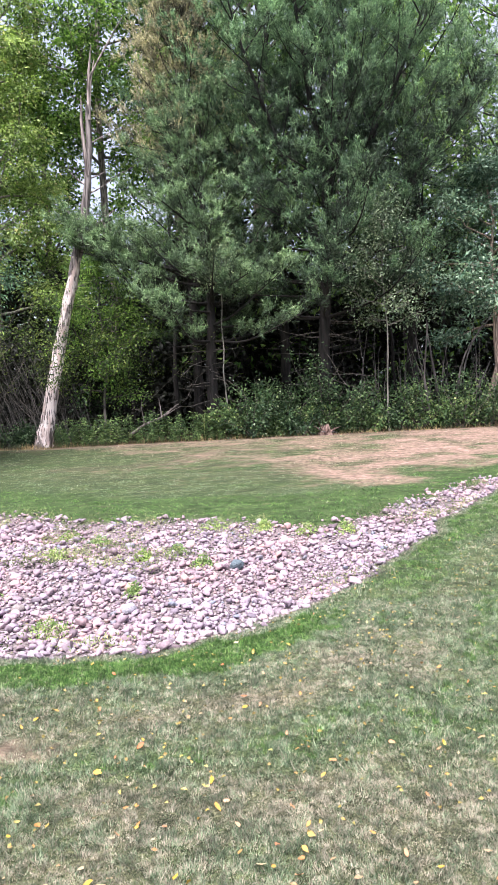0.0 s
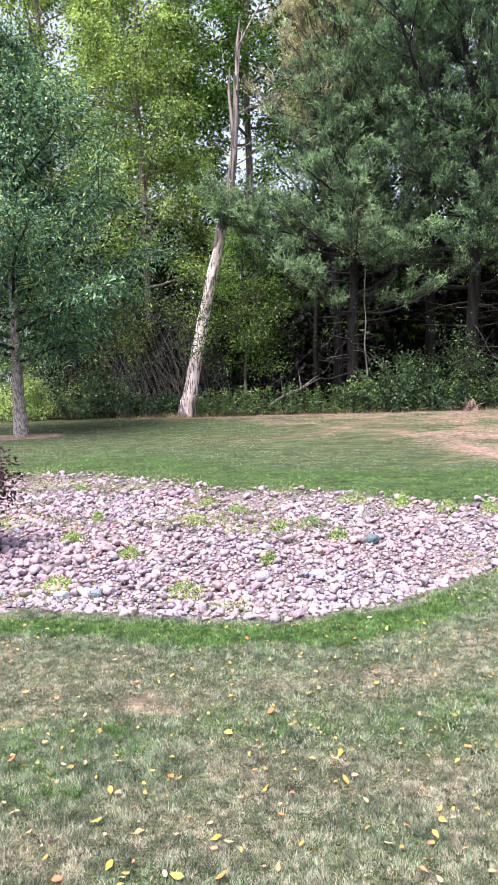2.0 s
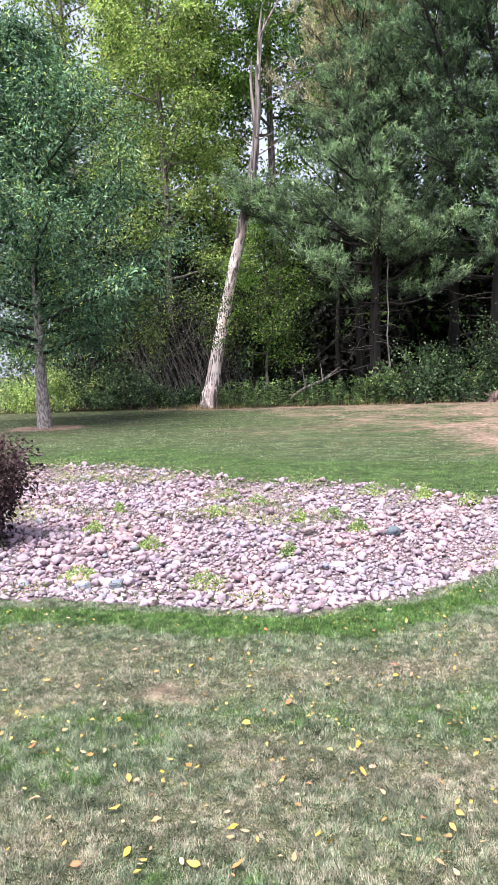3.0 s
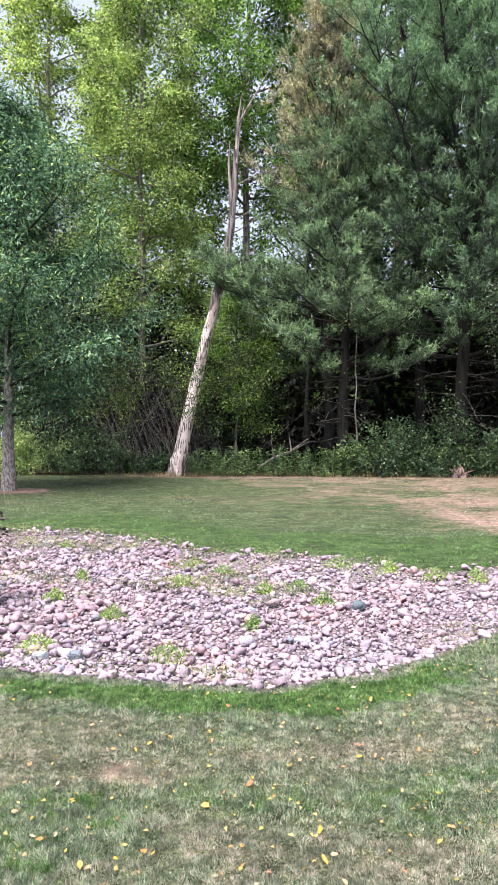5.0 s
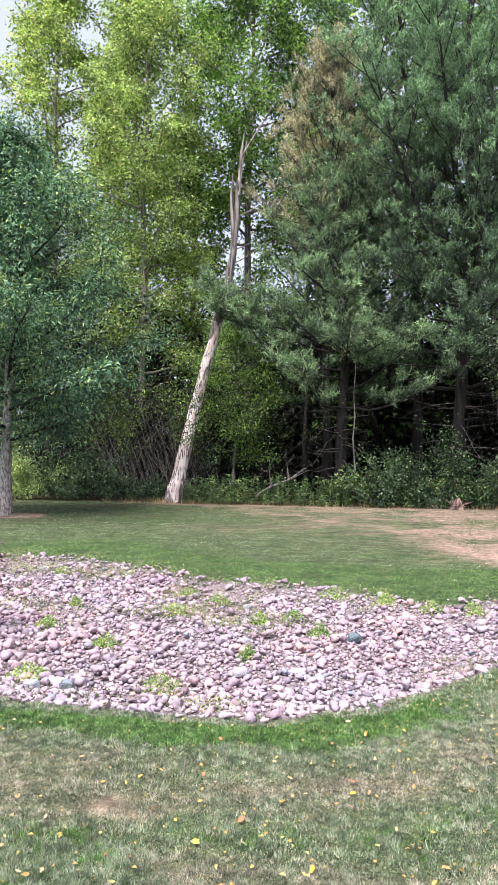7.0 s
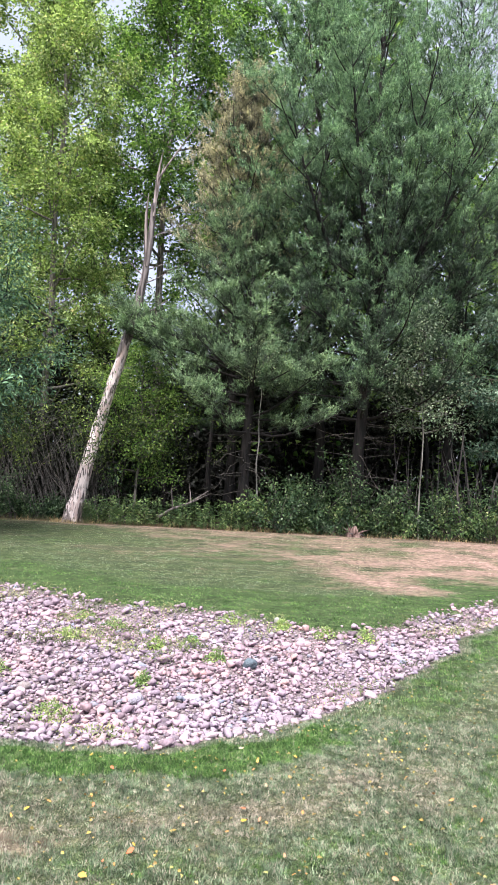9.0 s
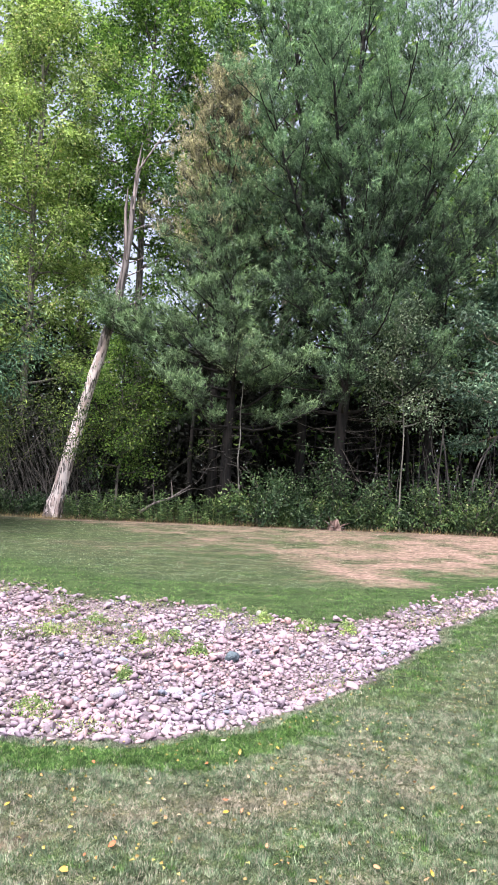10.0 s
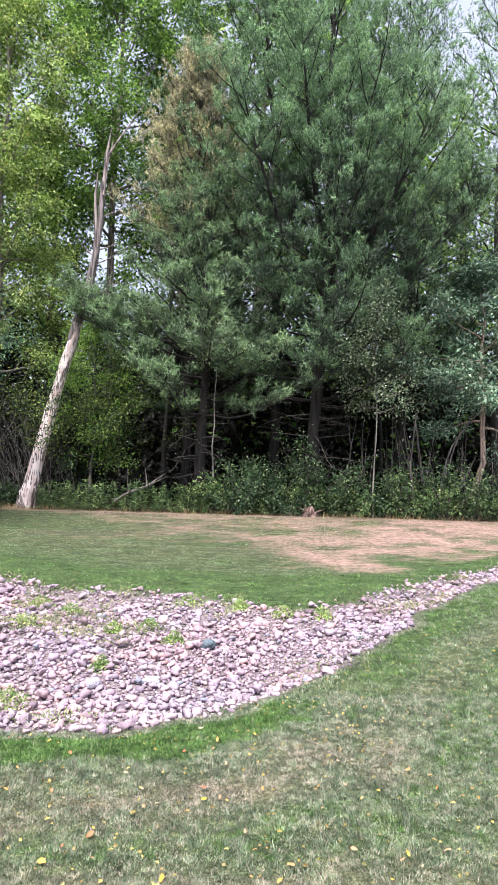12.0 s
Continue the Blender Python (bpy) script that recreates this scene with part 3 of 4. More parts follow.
def weeds(name, at, count, spread, height, leaf, material, label):
    reseed(at)
    ob = thing(name, (at[0], at[1], float(ground_z(at[0], at[1]))), label, "weed", "weeds in the stone bed")
    px = rng.normal(size=(count, 2)) * spread
    p = np.concatenate([px, rng.uniform(0.02, height, (count, 1))], 1)
    p[:, 2] *= np.exp(-(px ** 2).sum(1) / (3 * spread ** 2))
    v, f = leaf_arrays(p, rand_dirs(count, 0.5), rand_dirs(count, 1.0), leaf * rng.uniform(0.6, 1.3, count), leaf * 0.45)
    piece("foliage", mesh_from("foliage", v, f), material, ob)
    stems = [tube_arrays([(0, 0, -0.02), (*(q[:2] * 0.5), q[2] * 0.6), tuple(q)], [0.003, 0.003, 0.002], 4) for q in p[:14]]
    tagged(piece("stalk", mesh_from("stalk", *joined(stems)), material, ob), kind="stuff")
    return ob


# clumps that stand out one by one
for wx, wy, s in ((-0.43, 7.95, 0.13), (-2.35, 7.1, 0.14), (-3.35, 8.75, 0.10), (-0.98, 6.95, 0.10), (-0.75, 8.6, 0.12), (0.25, 9.35, 0.14), (-1.5, 6.05, 0.18), (-2.6, 6.1, 0.2),
                  (-1.1, 8.35, 0.12), (-0.35, 9.7, 0.22), (0.75, 9.0, 0.16), (1.2, 9.05, 0.16), (-4.55, 11.0, 0.16), (-2.2, 9.7, 0.18), (-2.1, 8.6, 0.2), (-3.2, 7.7, 0.14), (-1.75, 9.3, 0.2)):
    weeds("weed_clump", (wx, wy), 340, s * 0.46, 0.13, 0.032, MAT_WEED, "low bright green weed clump among the cobbles")
n = 190000
px, py = rng.uniform(-7, 5.5, n), rng.uniform(5.2, 14.5, n)
keep = (bed_depth(px, py) > -0.05 - 0.25 * rng.random(n) * (py > near_edge(px) + 1.5)) & (rng.random(n) < weed_share(px, py) * 0.8 * (0.25 + 0.75 * step(0.45, 0.7, lattice(px * 5, py * 5, 64))))
px, py = px[keep], py[keep]
v, f = leaf_arrays(np.stack([px, py, ground_z(px, py) + rng.uniform(0.03, 0.1, len(px))], 1), rand_dirs(len(px), 0.4), rand_dirs(len(px), 1), 0.03, 0.012)
tagged(piece("bed_weeds", mesh_from("bed_weeds", v, f), MAT_BED_WEED), "sparse low weeds growing between the cobbles", "weeds", kind="stuff")


# ---- fallen leaves on the lawn ----
reseed((3.0, 4.0))
n = 1700
px, py = rng.uniform(-3.2, 3.2, n), rng.uniform(3.2, 8.5, n)
keep = (bed_depth(px, py) < -0.05) & (py < near_edge(px) + 0.2)
px, py = px[keep], py[keep]
v, f = leaf_arrays(np.stack([px, py, ground_z(px, py) + 0.02], 1), rand_dirs(len(px)) * np.array([1, 1, 0.3]), rand_dirs(len(px), 2), rng.uniform(0.016, 0.034, len(px)), 0.016)
tagged(piece("leaf_litter", mesh_from("leaf_litter", v, f), foliage("small_litter", (0.28, 0.18, 0.08), (0.40, 0.28, 0.08), (0.46, 0.38, 0.13), 0.1)), "small yellow and tan leaf scraps in the grass", "leaves", kind="stuff")
def leaf_mesh(seed):
    r = np.random.default_rng(seed)
    n, out = 6, []
    for q in range(n + 1):
        t = q / n
        w = 0.24 * math.sin(math.pi * t ** 0.8) + 0.002
        z = 0.16 * (t - 0.5) ** 2 + 0.05 * math.sin(t * 5 + seed)
        for k in (-1, 0, 1):
            out.append((w * k, t - 0.5, z + abs(k) * w * r.uniform(0.1, 0.6)))
    f = [(q * 3 + k, q * 3 + k + 1, q * 3 + k + 4, q * 3 + k + 3) for q in range(n) for k in range(2)]
    me = mesh_from("fallen_leaf", out, f, True)
    me.materials.append(MAT_LITTER)
    return me


LEAVES = [leaf_mesh(q) for q in range(5)]
PLACED = [(-0.64, 3.69), (-0.49, 3.9), (-0.15, 3.58), (-0.12, 3.38), (0.1, 3.8), (0.36, 3.68), (-0.2, 2.96), (-0.61, 2.79), (-0.47, 2.81), (-0.98, 2.73), (-1.29, 3.03), (-0.84, 2.81), (-0.48, 3.24),
          (-0.31, 3.27), (0.22, 3.18), (0.19, 3.1), (0.16, 2.97), (-0.79, 3.32), (-1.03, 3.4), (0.17, 3.46), (-0.8, 2.98), (-0.53, 2.98), (-0.97, 3.02), (-0.99, 3.2), (-0.01, 4.26), (0.14, 2.92), (-0.73, 4.18)]
for q in range(290):
    if q < len(PLACED):
        lx, ly = PLACED[q]
    else:
        ly = 2.6 + 4.2 * rng.random() ** 1.3
        lx = rng.uniform(-1.2 - 0.5 * (ly - 2.4), 0.8 + 0.52 * (ly - 2.2))
        while bed_depth(lx, ly) > -0.1:
            ly = 2.6 + 2.6 * rng.random()
            lx = rng.uniform(-2.2, 2.2)
    ob = tagged(new("fallen_leaf", LEAVES[q % 5]), "fallen yellow to tan leaf on the grass", "leaf", "fallen leaves on the lawn")
    s = rng.uniform(0.036, 0.05) if q < len(PLACED) else rng.uniform(0.017, 0.036)
    ob.matrix_basis = Matrix.Translation((lx, ly, float(ground_z(lx, ly)) + 0.022)) @ Euler((rng.normal() * 0.3, rng.normal() * 0.3, rng.uniform(0, 6.28))).to_matrix().to_4x4() @ Matrix.Scale(s, 4)


# ---- trees ----
def along(line, t):
    k = t * (len(line) - 1)
    q = np.minimum(k.astype(int), len(line) - 2)
    return line[q] + (line[q + 1] - line[q]) * (k - q)[:, None]


def clump_leaves(centres, per, spread, leaf, flat=0.6, wide=0.62):
    """Leaves scattered round the ends of twigs."""
    c = np.repeat(np.asarray(centres), per, axis=0)
    off = rng.normal(size=c.shape) * spread
    off[:, 2] *= flat
    n = len(c)
    d = unit(unit(off) + rand_dirs(n, -0.5) * 0.8)
    return leaf_arrays(c + off, d, rand_dirs(n, 1.2), leaf * rng.uniform(0.65, 1.3, n), leaf * wide * rng.uniform(0.8, 1.2, n))


def trunk_line(height, lean=(0, 0), sway=0.12, n=10):
    t = np.linspace(0, 1, n)
    line = np.stack([lean[0] * t, lean[1] * t, height * t - 0.15 * (t == 0)], 1)
    line[1:-1, :2] += rng.normal(size=(n - 2, 2)) * sway
    return line


def flared(n, r0, r1, flare=1.5):
    t = np.linspace(0, 1, n)
    r = r0 + (r1 - r0) * t
    r[0] *= flare
    return r


def broadleaf(name, at, height, radius, crown_base, reach, limbs, leaf, per, material, wood, label, category="tree", lean=(0, 0), spread=0.3, twigs=7, rise=0.5, group="", droop=0.0, profile=0.6, sway=0.12, wide=0.62, inner=0.25, flare=1.5, limb_wood=None):
    """A tree of trunk, limbs, twigs and a crown of clumps."""
    reseed(at)
    ob = thing(name, (*at, float(ground_z(*at))), label, category, group)
    line = trunk_line(height, lean, sway)
    piece("trunk", mesh_from("trunk", *tube_arrays(line, flared(len(line), radius, radius * 0.15, flare), 10, 0.04), True), wood, ob)
    ends, fine = [], []
    for q in range(limbs):
        t = crown_base + (0.97 - crown_base) * (q + 0.5) / limbs
        s = (t - crown_base) / (1 - crown_base)
        long = reach * (profile + (1 - profile) * math.sin(math.pi * min(1, s * 1.15 + 0.12))) * (1 - 0.65 * max(0, s - 0.55) / 0.45) * rng.uniform(0.75, 1.15)
        az = q * 2.4 + rng.uniform(-0.4, 0.4)
        start = along(line, np.array([t]))[0]
        limb = bent(start, (math.cos(az), math.sin(az), 0.15 + 0.6 * s), long, rise - droop, 0.35, 7)
        r = radius * 0.3 * (1 - 0.7 * s) + 0.012
        piece("limb", mesh_from("limb", *tube_arrays(limb, np.linspace(r, 0.008, 7), 6), True), limb_wood or wood, ob)
        ends.append(limb[-1])
        for t2 in np.linspace(inner, 0.95, twigs):
            p = along(limb, np.array([t2]))[0]
            d = unit(limb[-1] - limb[0]) + rng.normal(size=3) * 0.9
            twig = bent(p, d, long * 0.33 * rng.uniform(0.6, 1.3) * (1.2 - 0.5 * t2), 0.1 - droop, 0.4, 4)
            fine.append(tube_arrays(twig, [0.014, 0.011, 0.008, 0.004], 4))
            ends += [twig[2], twig[3]] if inner > 0.2 else [twig[1], twig[2], twig[3]]
    if per > 15:
        tagged(piece("branchwork", mesh_from("branchwork", *joined(fine)), limb_wood or wood, ob), kind="stuff")
    v, f = clump_leaves(ends, per, spread, leaf, 0.6, wide)
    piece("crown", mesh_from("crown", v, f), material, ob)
    return ob


def needle_shoots(base, way, long, bright, per, needle):
    """Shoots clad in long needles that point forwards along them; also each needle's painted tone, lighter towards the
    shoot tip.
    """
    n = len(base) * per
    u = rng.uniform(0.0, 1.0, n) ** 0.8
    pp = np.repeat(base, per, axis=0) + np.repeat(way * long[:, None], per, axis=0) * u[:, None]
    dd = unit(np.repeat(way, per, axis=0) * 0.8 + rand_dirs(n) * 0.85)
    v, f = blade_arrays(pp, dd, rand_dirs(n), 0.15 * rng.uniform(0.7, 1.2, n), needle)
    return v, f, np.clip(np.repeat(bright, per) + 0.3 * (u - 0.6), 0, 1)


def pine(name, at, height, radius, crown_base, reach, whorls, material, label, lean=(0, 0), per=17, thick=1.0, bare_stubs=10, tip=0.12, needle=0.0185, upswept=0.0, boughs=(), sway=0.08):
    """A white pine: limbs in whorls that sweep upwards, plumes of twigs, shoots clad in long needles."""
    reseed(at)
    ob = thing(name, (*at, float(ground_z(*at))), label, "pine tree")
    line = trunk_line(height, lean, sway)
    piece("trunk", mesh_from("trunk", *tube_arrays(line, flared(len(line), radius, radius * 0.1, 1.35), 12, 0.03), True), MAT_SHADED_BARK, ob)
    fine, base, way, long_of, crown_tone = [], [], [], [], []

    def dress(limb, long, inner=0.3, dense=1.7):
        """Plumes of needled shoots to both sides along a limb."""
        out = unit(limb[-1] - limb[0])
        side = unit(np.cross(out, (0, 0, 1)))
        for t2 in np.linspace(inner, 1.0, max(3, int(long * dense * 0.85))):
            p = along(limb, np.array([t2]))[0]
            reach2 = min(long, 6) * 0.24 * (1.25 - 0.75 * t2) + 0.3
            for sign in (-1, 1):
                d = out * 0.9 + side * sign * rng.uniform(0.3, 1.0) + np.array([0, 0, rng.uniform(0.0, 0.35) + upswept])
                twig = bent(p, d, reach2 * rng.uniform(0.6, 1.2), 0.35, 0.2, 4)
                if sign > 0:
                    fine.append(tube_arrays(twig, [0.011, 0.009, 0.007, 0.004], 3))
                m = max(7, int((reach2 * 8 + 9) * thick))
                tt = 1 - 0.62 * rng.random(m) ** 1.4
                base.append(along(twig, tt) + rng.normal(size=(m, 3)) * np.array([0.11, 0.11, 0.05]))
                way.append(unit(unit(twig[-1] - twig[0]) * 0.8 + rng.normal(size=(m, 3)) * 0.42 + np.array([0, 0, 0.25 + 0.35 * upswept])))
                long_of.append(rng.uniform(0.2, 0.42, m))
                # upper crown painted lighter, lower crown darker, as skylight would leave them
                top_light = 0.66 * step(10.0, 14.5, p[2]) - 0.13 if height > 20 else 0.1
                crown_tone.append(np.clip(0.45 + top_light + rng.normal() * 0.22 + 1.1 * (tt - 0.78) + 0.35 * (t2 - 0.7), 0, 1))

    for high, d, long, rise, big in boughs:
        limb = bent(along(line, np.array([high / height]))[0], d, long, rise, 0.12, 10)
        bough = piece("bough", mesh_from("bough", *tube_arrays(limb, np.linspace(0.13 if big else 0.05, 0.015, 10), 8, 0.03), True), MAT_SHADED_BARK, ob)
        if big:
            for q in range(big):
                t2 = 0.22 + 0.76 * q / big
                az = q * 2.4
                d2 = unit(limb[-1] - limb[0]) * 0.8 + np.array([math.cos(az), math.sin(az), 0.1])
                branch = bent(along(limb, np.array([t2]))[0], d2, (3.1 - 1.6 * t2) * rng.uniform(0.8, 1.2), 0.6, 0.2, 7)
                piece("limb", mesh_from("limb", *tube_arrays(branch, np.linspace(0.03, 0.007, 7), 5), True), MAT_SHADED_BARK, bough)
                dress(branch, 2.4, 0.2)
        else:
            dress(limb, long, 0.35, 2.2)
    for w in range(whorls):
        s = (w + 0.5 * rng.random()) / whorls
        t = crown_base + (0.985 - crown_base) * s
        start = along(line, np.array([t]))[0]
        long0 = reach * ((1 - s) ** 0.62 + tip) * (0.8 + 0.2 * step(0, 0.2, s))
        turn = rng.uniform(0, 6.28)
        count = 5 if s < 0.85 else 4
        for q in range(count):
            az = turn + q * 6.283 / count + rng.uniform(-0.3, 0.3)
            long = long0 * rng.uniform(0.6, 1.18)
            limb = bent(start, (math.cos(az), math.sin(az), 0.4 * s + upswept * (0.4 + 1.4 * step(0.1, 0.45, s))), long, 0.35 + 0.5 * s, 0.22, 8)
            limb[:, 2] -= 0.05 * long * np.sin(np.linspace(0, 1, 8) * math.pi) * (1 - s)
            r = radius * 0.19 * (1 - 0.8 * s) + 0.010
            piece("limb", mesh_from("limb", *tube_arrays(limb, np.linspace(r, 0.007, 8), 6), True), MAT_SHADED_BARK, ob)
            dress(limb, long)
    for q in range(bare_stubs):
        t = rng.uniform(0.06, crown_base)
        az = rng.uniform(0, 6.28)
        stub = bent(along(line, np.array([t]))[0], (math.cos(az), math.sin(az), -0.1), rng.uniform(0.8, 2.4), -0.15, 0.3, 6)
        piece("dead_limb", mesh_from("dead_limb", *tube_arrays(stub, np.linspace(0.02, 0.005, 6), 5), True), MAT_STEM, ob)
        for _ in range(5):
            p = along(stub, rng.uniform(0.3, 1, 1))[0]
            fine.append(tube_arrays(bent(p, rng.normal(size=3), rng.uniform(0.3, 0.8), -0.2, 0.3, 4), [0.009, 0.007, 0.005, 0.003], 3))
    tagged(piece("branchwork", mesh_from("branchwork", *joined(fine)), MAT_SHADED_BARK, ob), kind="stuff")
    # young is the needle tone with crown light and shade painted in
    v, f, young = needle_shoots(np.vstack(base), np.vstack(way), np.concatenate(long_of), np.concatenate(crown_tone), per, needle)
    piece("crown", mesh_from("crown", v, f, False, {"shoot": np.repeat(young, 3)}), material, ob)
    return ob


# the leaning dead tree
def dead_tree():
    reseed((6.9, 25.6))
    ob = thing("dead_tree", (-6.95, 25.6, float(ground_z(-6.95, 25.6))), "leaning dead tree with peeling bleached bark and a snapped top", "dead tree")
    keys = np.array([(0, 0, -0.1), (0.02, 0.0, 0.15), (0.2, 0.05, 1.0), (0.75, 0.25, 3.6), (1.18, 0.27, 5.3), (1.75, 0.27, 7.4), (2.05, 0.28, 9.0), (2.2, 0.29, 10.6), (2.22, 0.29, 11.7)])
    t = np.linspace(0, 8, 34)
    line = np.stack([np.interp(t, np.arange(9), keys[:, k]) for k in range(3)], 1)
    line[2:-1, :2] += rng.normal(size=(31, 2)) * 0.012
    rad = np.interp(t, np.arange(9), [0.37, 0.30, 0.235, 0.20, 0.18, 0.16, 0.125, 0.10, 0.085])
    cut = 19
    lower = piece("trunk", mesh_from("trunk", *tube_arrays(line[:cut + 1], rad[:cut + 1], 16, 0.07), True), MAT_DEAD, ob)
    v, f = tube_arrays(line[cut:], rad[cut:] * 1.05, 14, 0.07)
    v[:14] += np.array([-0.3, 0.0, -1.0]) * rng.uniform(-0.1, 0.75, (14, 1))  # ragged lower rim of the bark
    upper = tagged(piece("upper_trunk", mesh_from("upper_trunk", v, f, True), MAT_DEAD_BARK, ob), "grey barked upper trunk")
    for q in range(34):
        k = rng.uniform(1.0, 20)
        c = np.array([np.interp(k, np.arange(34), line[:, a]) for a in range(3)])
        r = np.interp(k, np.arange(34), rad) * 1.02
        az, high, half = rng.uniform(0, 6.28), rng.uniform(0.25, 0.9), rng.uniform(0.06, 0.28)
        flake = [c + (rr * math.cos(az + u * half * (1 - 0.5 * abs(w))), rr * math.sin(az + u * half * (1 - 0.5 * abs(w))), w * high * 0.5 + 0.0)
                 for rr in (r, r + 0.018) for w in (-1, 0, 1) for u in (-1, 0, 1)]
        slant, tall = (np.interp(k + 0.5, np.arange(34), line[:, a]) - np.interp(k - 0.5, np.arange(34), line[:, a]) for a in (0, 2))
        flake = np.array(flake)
        flake[:, 0] += (flake[:, 2] - c[2]) * slant / tall
        grid = [(9 + a * 3 + b, 9 + a * 3 + b + 1, 9 + a * 3 + b + 4, 9 + a * 3 + b + 3) for a in range(2) for b in range(2)]
        rim = [0, 1, 2, 5, 8, 7, 6, 3]
        grid += [(rim[a], rim[(a + 1) % 8], rim[(a + 1) % 8] + 9, rim[a] + 9) for a in range(8)]
        piece("bark_flake", mesh_from("bark_flake", flake, grid), MAT_DEAD_TOP, lower)
    c = np.array([0.86, 0.05, 4.1]) + rng.normal(size=(40, 3)) * np.array([0.13, 0.12, 0.5])
    tagged(piece("vine", mesh_from("vine", *clump_leaves(c, 5, 0.1, 0.09, 1.0)), MAT_SHRUB, ob), "green vine leaves on the trunk")
    # snapped ends: long splinters
    top = line[-1]
    for dx, dz, r in ((0.0, 2.0, 0.085), (0.07, 1.5, 0.05), (-0.06, 0.7, 0.05)):
        r *= 0.8
        sp = np.array([top + (dx * 0.4, 0, -0.5), top + (dx + 0.08, 0, dz * 0.5), top + (dx + 0.22, 0.02, dz)])
        piece("splinter", mesh_from("splinter", *tube_arrays(sp, [r, r * 0.75, 0.012], 6, 0.12)), MAT_DEAD_TOP, upper)
    stub = np.array([(2.1, 0.2, 9.3), (2.02, 0.16, 10.3), (2.0, 0.15, 11.2), (2.03, 0.15, 12.0)])
    piece("broken_stem", mesh_from("broken_stem", *tube_arrays(stub, [0.075, 0.065, 0.055, 0.006], 8, 0.1), True), MAT_DEAD_TOP, ob)
    for base, d, long, rise, r in (((1.75, 0.27, 7.35), (1.0, -0.1, 0.45), 1.4, 0.5, 0.075), ((2.25, 0.3, 12.5), (0.55, 0, 1.0), 2.6, 0.35, 0.05), ((2.0, 0.28, 8.7), (1, -0.3, 0.3), 1.0, 0.3, 0.035),
                                   ((2.0, 0.28, 9.2), (1, 0.3, 0.4), 0.9, 0.2, 0.03), ((2.0, 0.28, 9.0), (-1, -0.3, 0.5), 0.9, 0.6, 0.03), ((1.75, 0.27, 7.8), (-1, 0.1, 0.5), 0.7, 0.5, 0.03),
                                   ((2.2, 0.29, 10.4), (1, 0, 0.6), 0.8, 0.1, 0.03), ((1.25, 0.27, 5.5), (1, -0.4, 0.1), 0.9, 0.2, 0.02)):
        piece("limb", mesh_from("limb", *tube_arrays(bent(base, d, long, rise, 0.12, 7), np.linspace(r, r * 0.25, 7), 6, 0.05), True), MAT_DEAD_TOP, ob)
    return ob


dead_tree()

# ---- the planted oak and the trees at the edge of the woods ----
# near-black bark puts the crown's inner shade into the oak's limbs
broadleaf("oak_tree", (-10.2, 19.6), 10.8, 0.18, 0.19, 4.2, 50, 0.15, 54, MAT_OAK, MAT_OAK_BARK, "young oak with dark blue-green leaves in a bare soil ring", "oak tree", spread=0.28, twigs=10, rise=0.25, profile=0.5, wide=0.28, inner=0.1, sway=0.04, flare=1.25, limb_wood=MAT_SHADED_BARK)
broadleaf("maple_tree", (-10.0, 31.0), 26, 0.2, 0.2, 3.6, 46, 0.15, 74, MAT_MAPLE, MAT_BARK, "tall maple with yellow-green leaves", "maple tree", spread=0.32, profile=0.8)
broadleaf("maple_tree", (-15.2, 33.0), 28, 0.22, 0.12, 4.8, 44, 0.165, 74, MAT_MAPLE, MAT_BARK, "tall maple with yellow-green leaves", "maple tree", spread=0.32, profile=0.8)
broadleaf("maple_tree", (-13.4, 37.0), 31, 0.24, 0.3, 4.0, 36, 0.19, 28, MAT_MAPLE, MAT_BARK, "tall maple with yellow-green leaves behind others", "maple tree", spread=0.34, profile=0.8)
broadleaf("green_maple", (-6.0, 35.0), 29, 0.24, 0.4, 4.4, 42, 0.18, 62, MAT_GREEN, MAT_BARK, "tall maple with deep green leaves", "maple tree", spread=0.34, profile=0.8)
broadleaf("green_maple", (-2.6, 39.0), 29, 0.24, 0.2, 4.2, 38, 0.2, 34, MAT_GREEN, MAT_BARK, "tall maple with deep green leaves", "maple tree", spread=0.34, profile=0.8)
broadleaf("green_maple", (-9.8, 39.5), 28, 0.24, 0.2, 4.2, 34, 0.2, 16, MAT_GREEN, MAT_BARK, "tall maple with deep green leaves", "maple tree", spread=0.34, profile=0.8)
pine("pine_tree", (3.25, 27.2), 27, 0.24, 0.155, 5.0, 19, MAT_PINE, "large white pine with forked trunk and long soft needles", lean=(0.5, 0), upswept=0.42,
     boughs=((5.6, (0.9, -0.3, 0.75), 8.5, 0.4, 18), (6.3, (-0.42, -0.3, 1.0), 10.5, 0.15, 20), (8.0, (0.2, -0.55, 0.9), 8.5, 0.3, 16), (7.2, (0.55, -0.45, 0.95), 9.0, 0.3, 15), (9.0, (-0.25, -0.5, 1.0), 8.5, 0.2, 14),
             (5.0, (-0.9, -0.45, 0.0), 3.6, 0.1, 0), (4.9, (-0.3, -1.0, 0.0), 3.0, 0.1, 0), (6.2, (0.6, -0.8, 0.05), 3.4, 0.1, 0), (7.3, (-0.75, -0.65, 0.1), 4.0, 0.1, 0), (5.6, (-1.0, 0.1, 0.05), 3.8, 0.1, 0),
             (9.1, (-0.5, -0.85, 0.1), 2.9, 0.2, 0), (8.6, (-0.1, -1.0, 0.1), 2.3, 0.1, 0), (7.0, (0.3, -1.0, 0.0), 2.2, 0.1, 0), (6.8, (-0.45, -1.0, 0.05), 2.6, 0.1, 0), (7.8, (-0.25, -1.0, 0.1), 2.4, 0.1, 0), (6.0, (-0.2, -1.0, 0.0), 2.0, 0.1, 0)), bare_stubs=26)
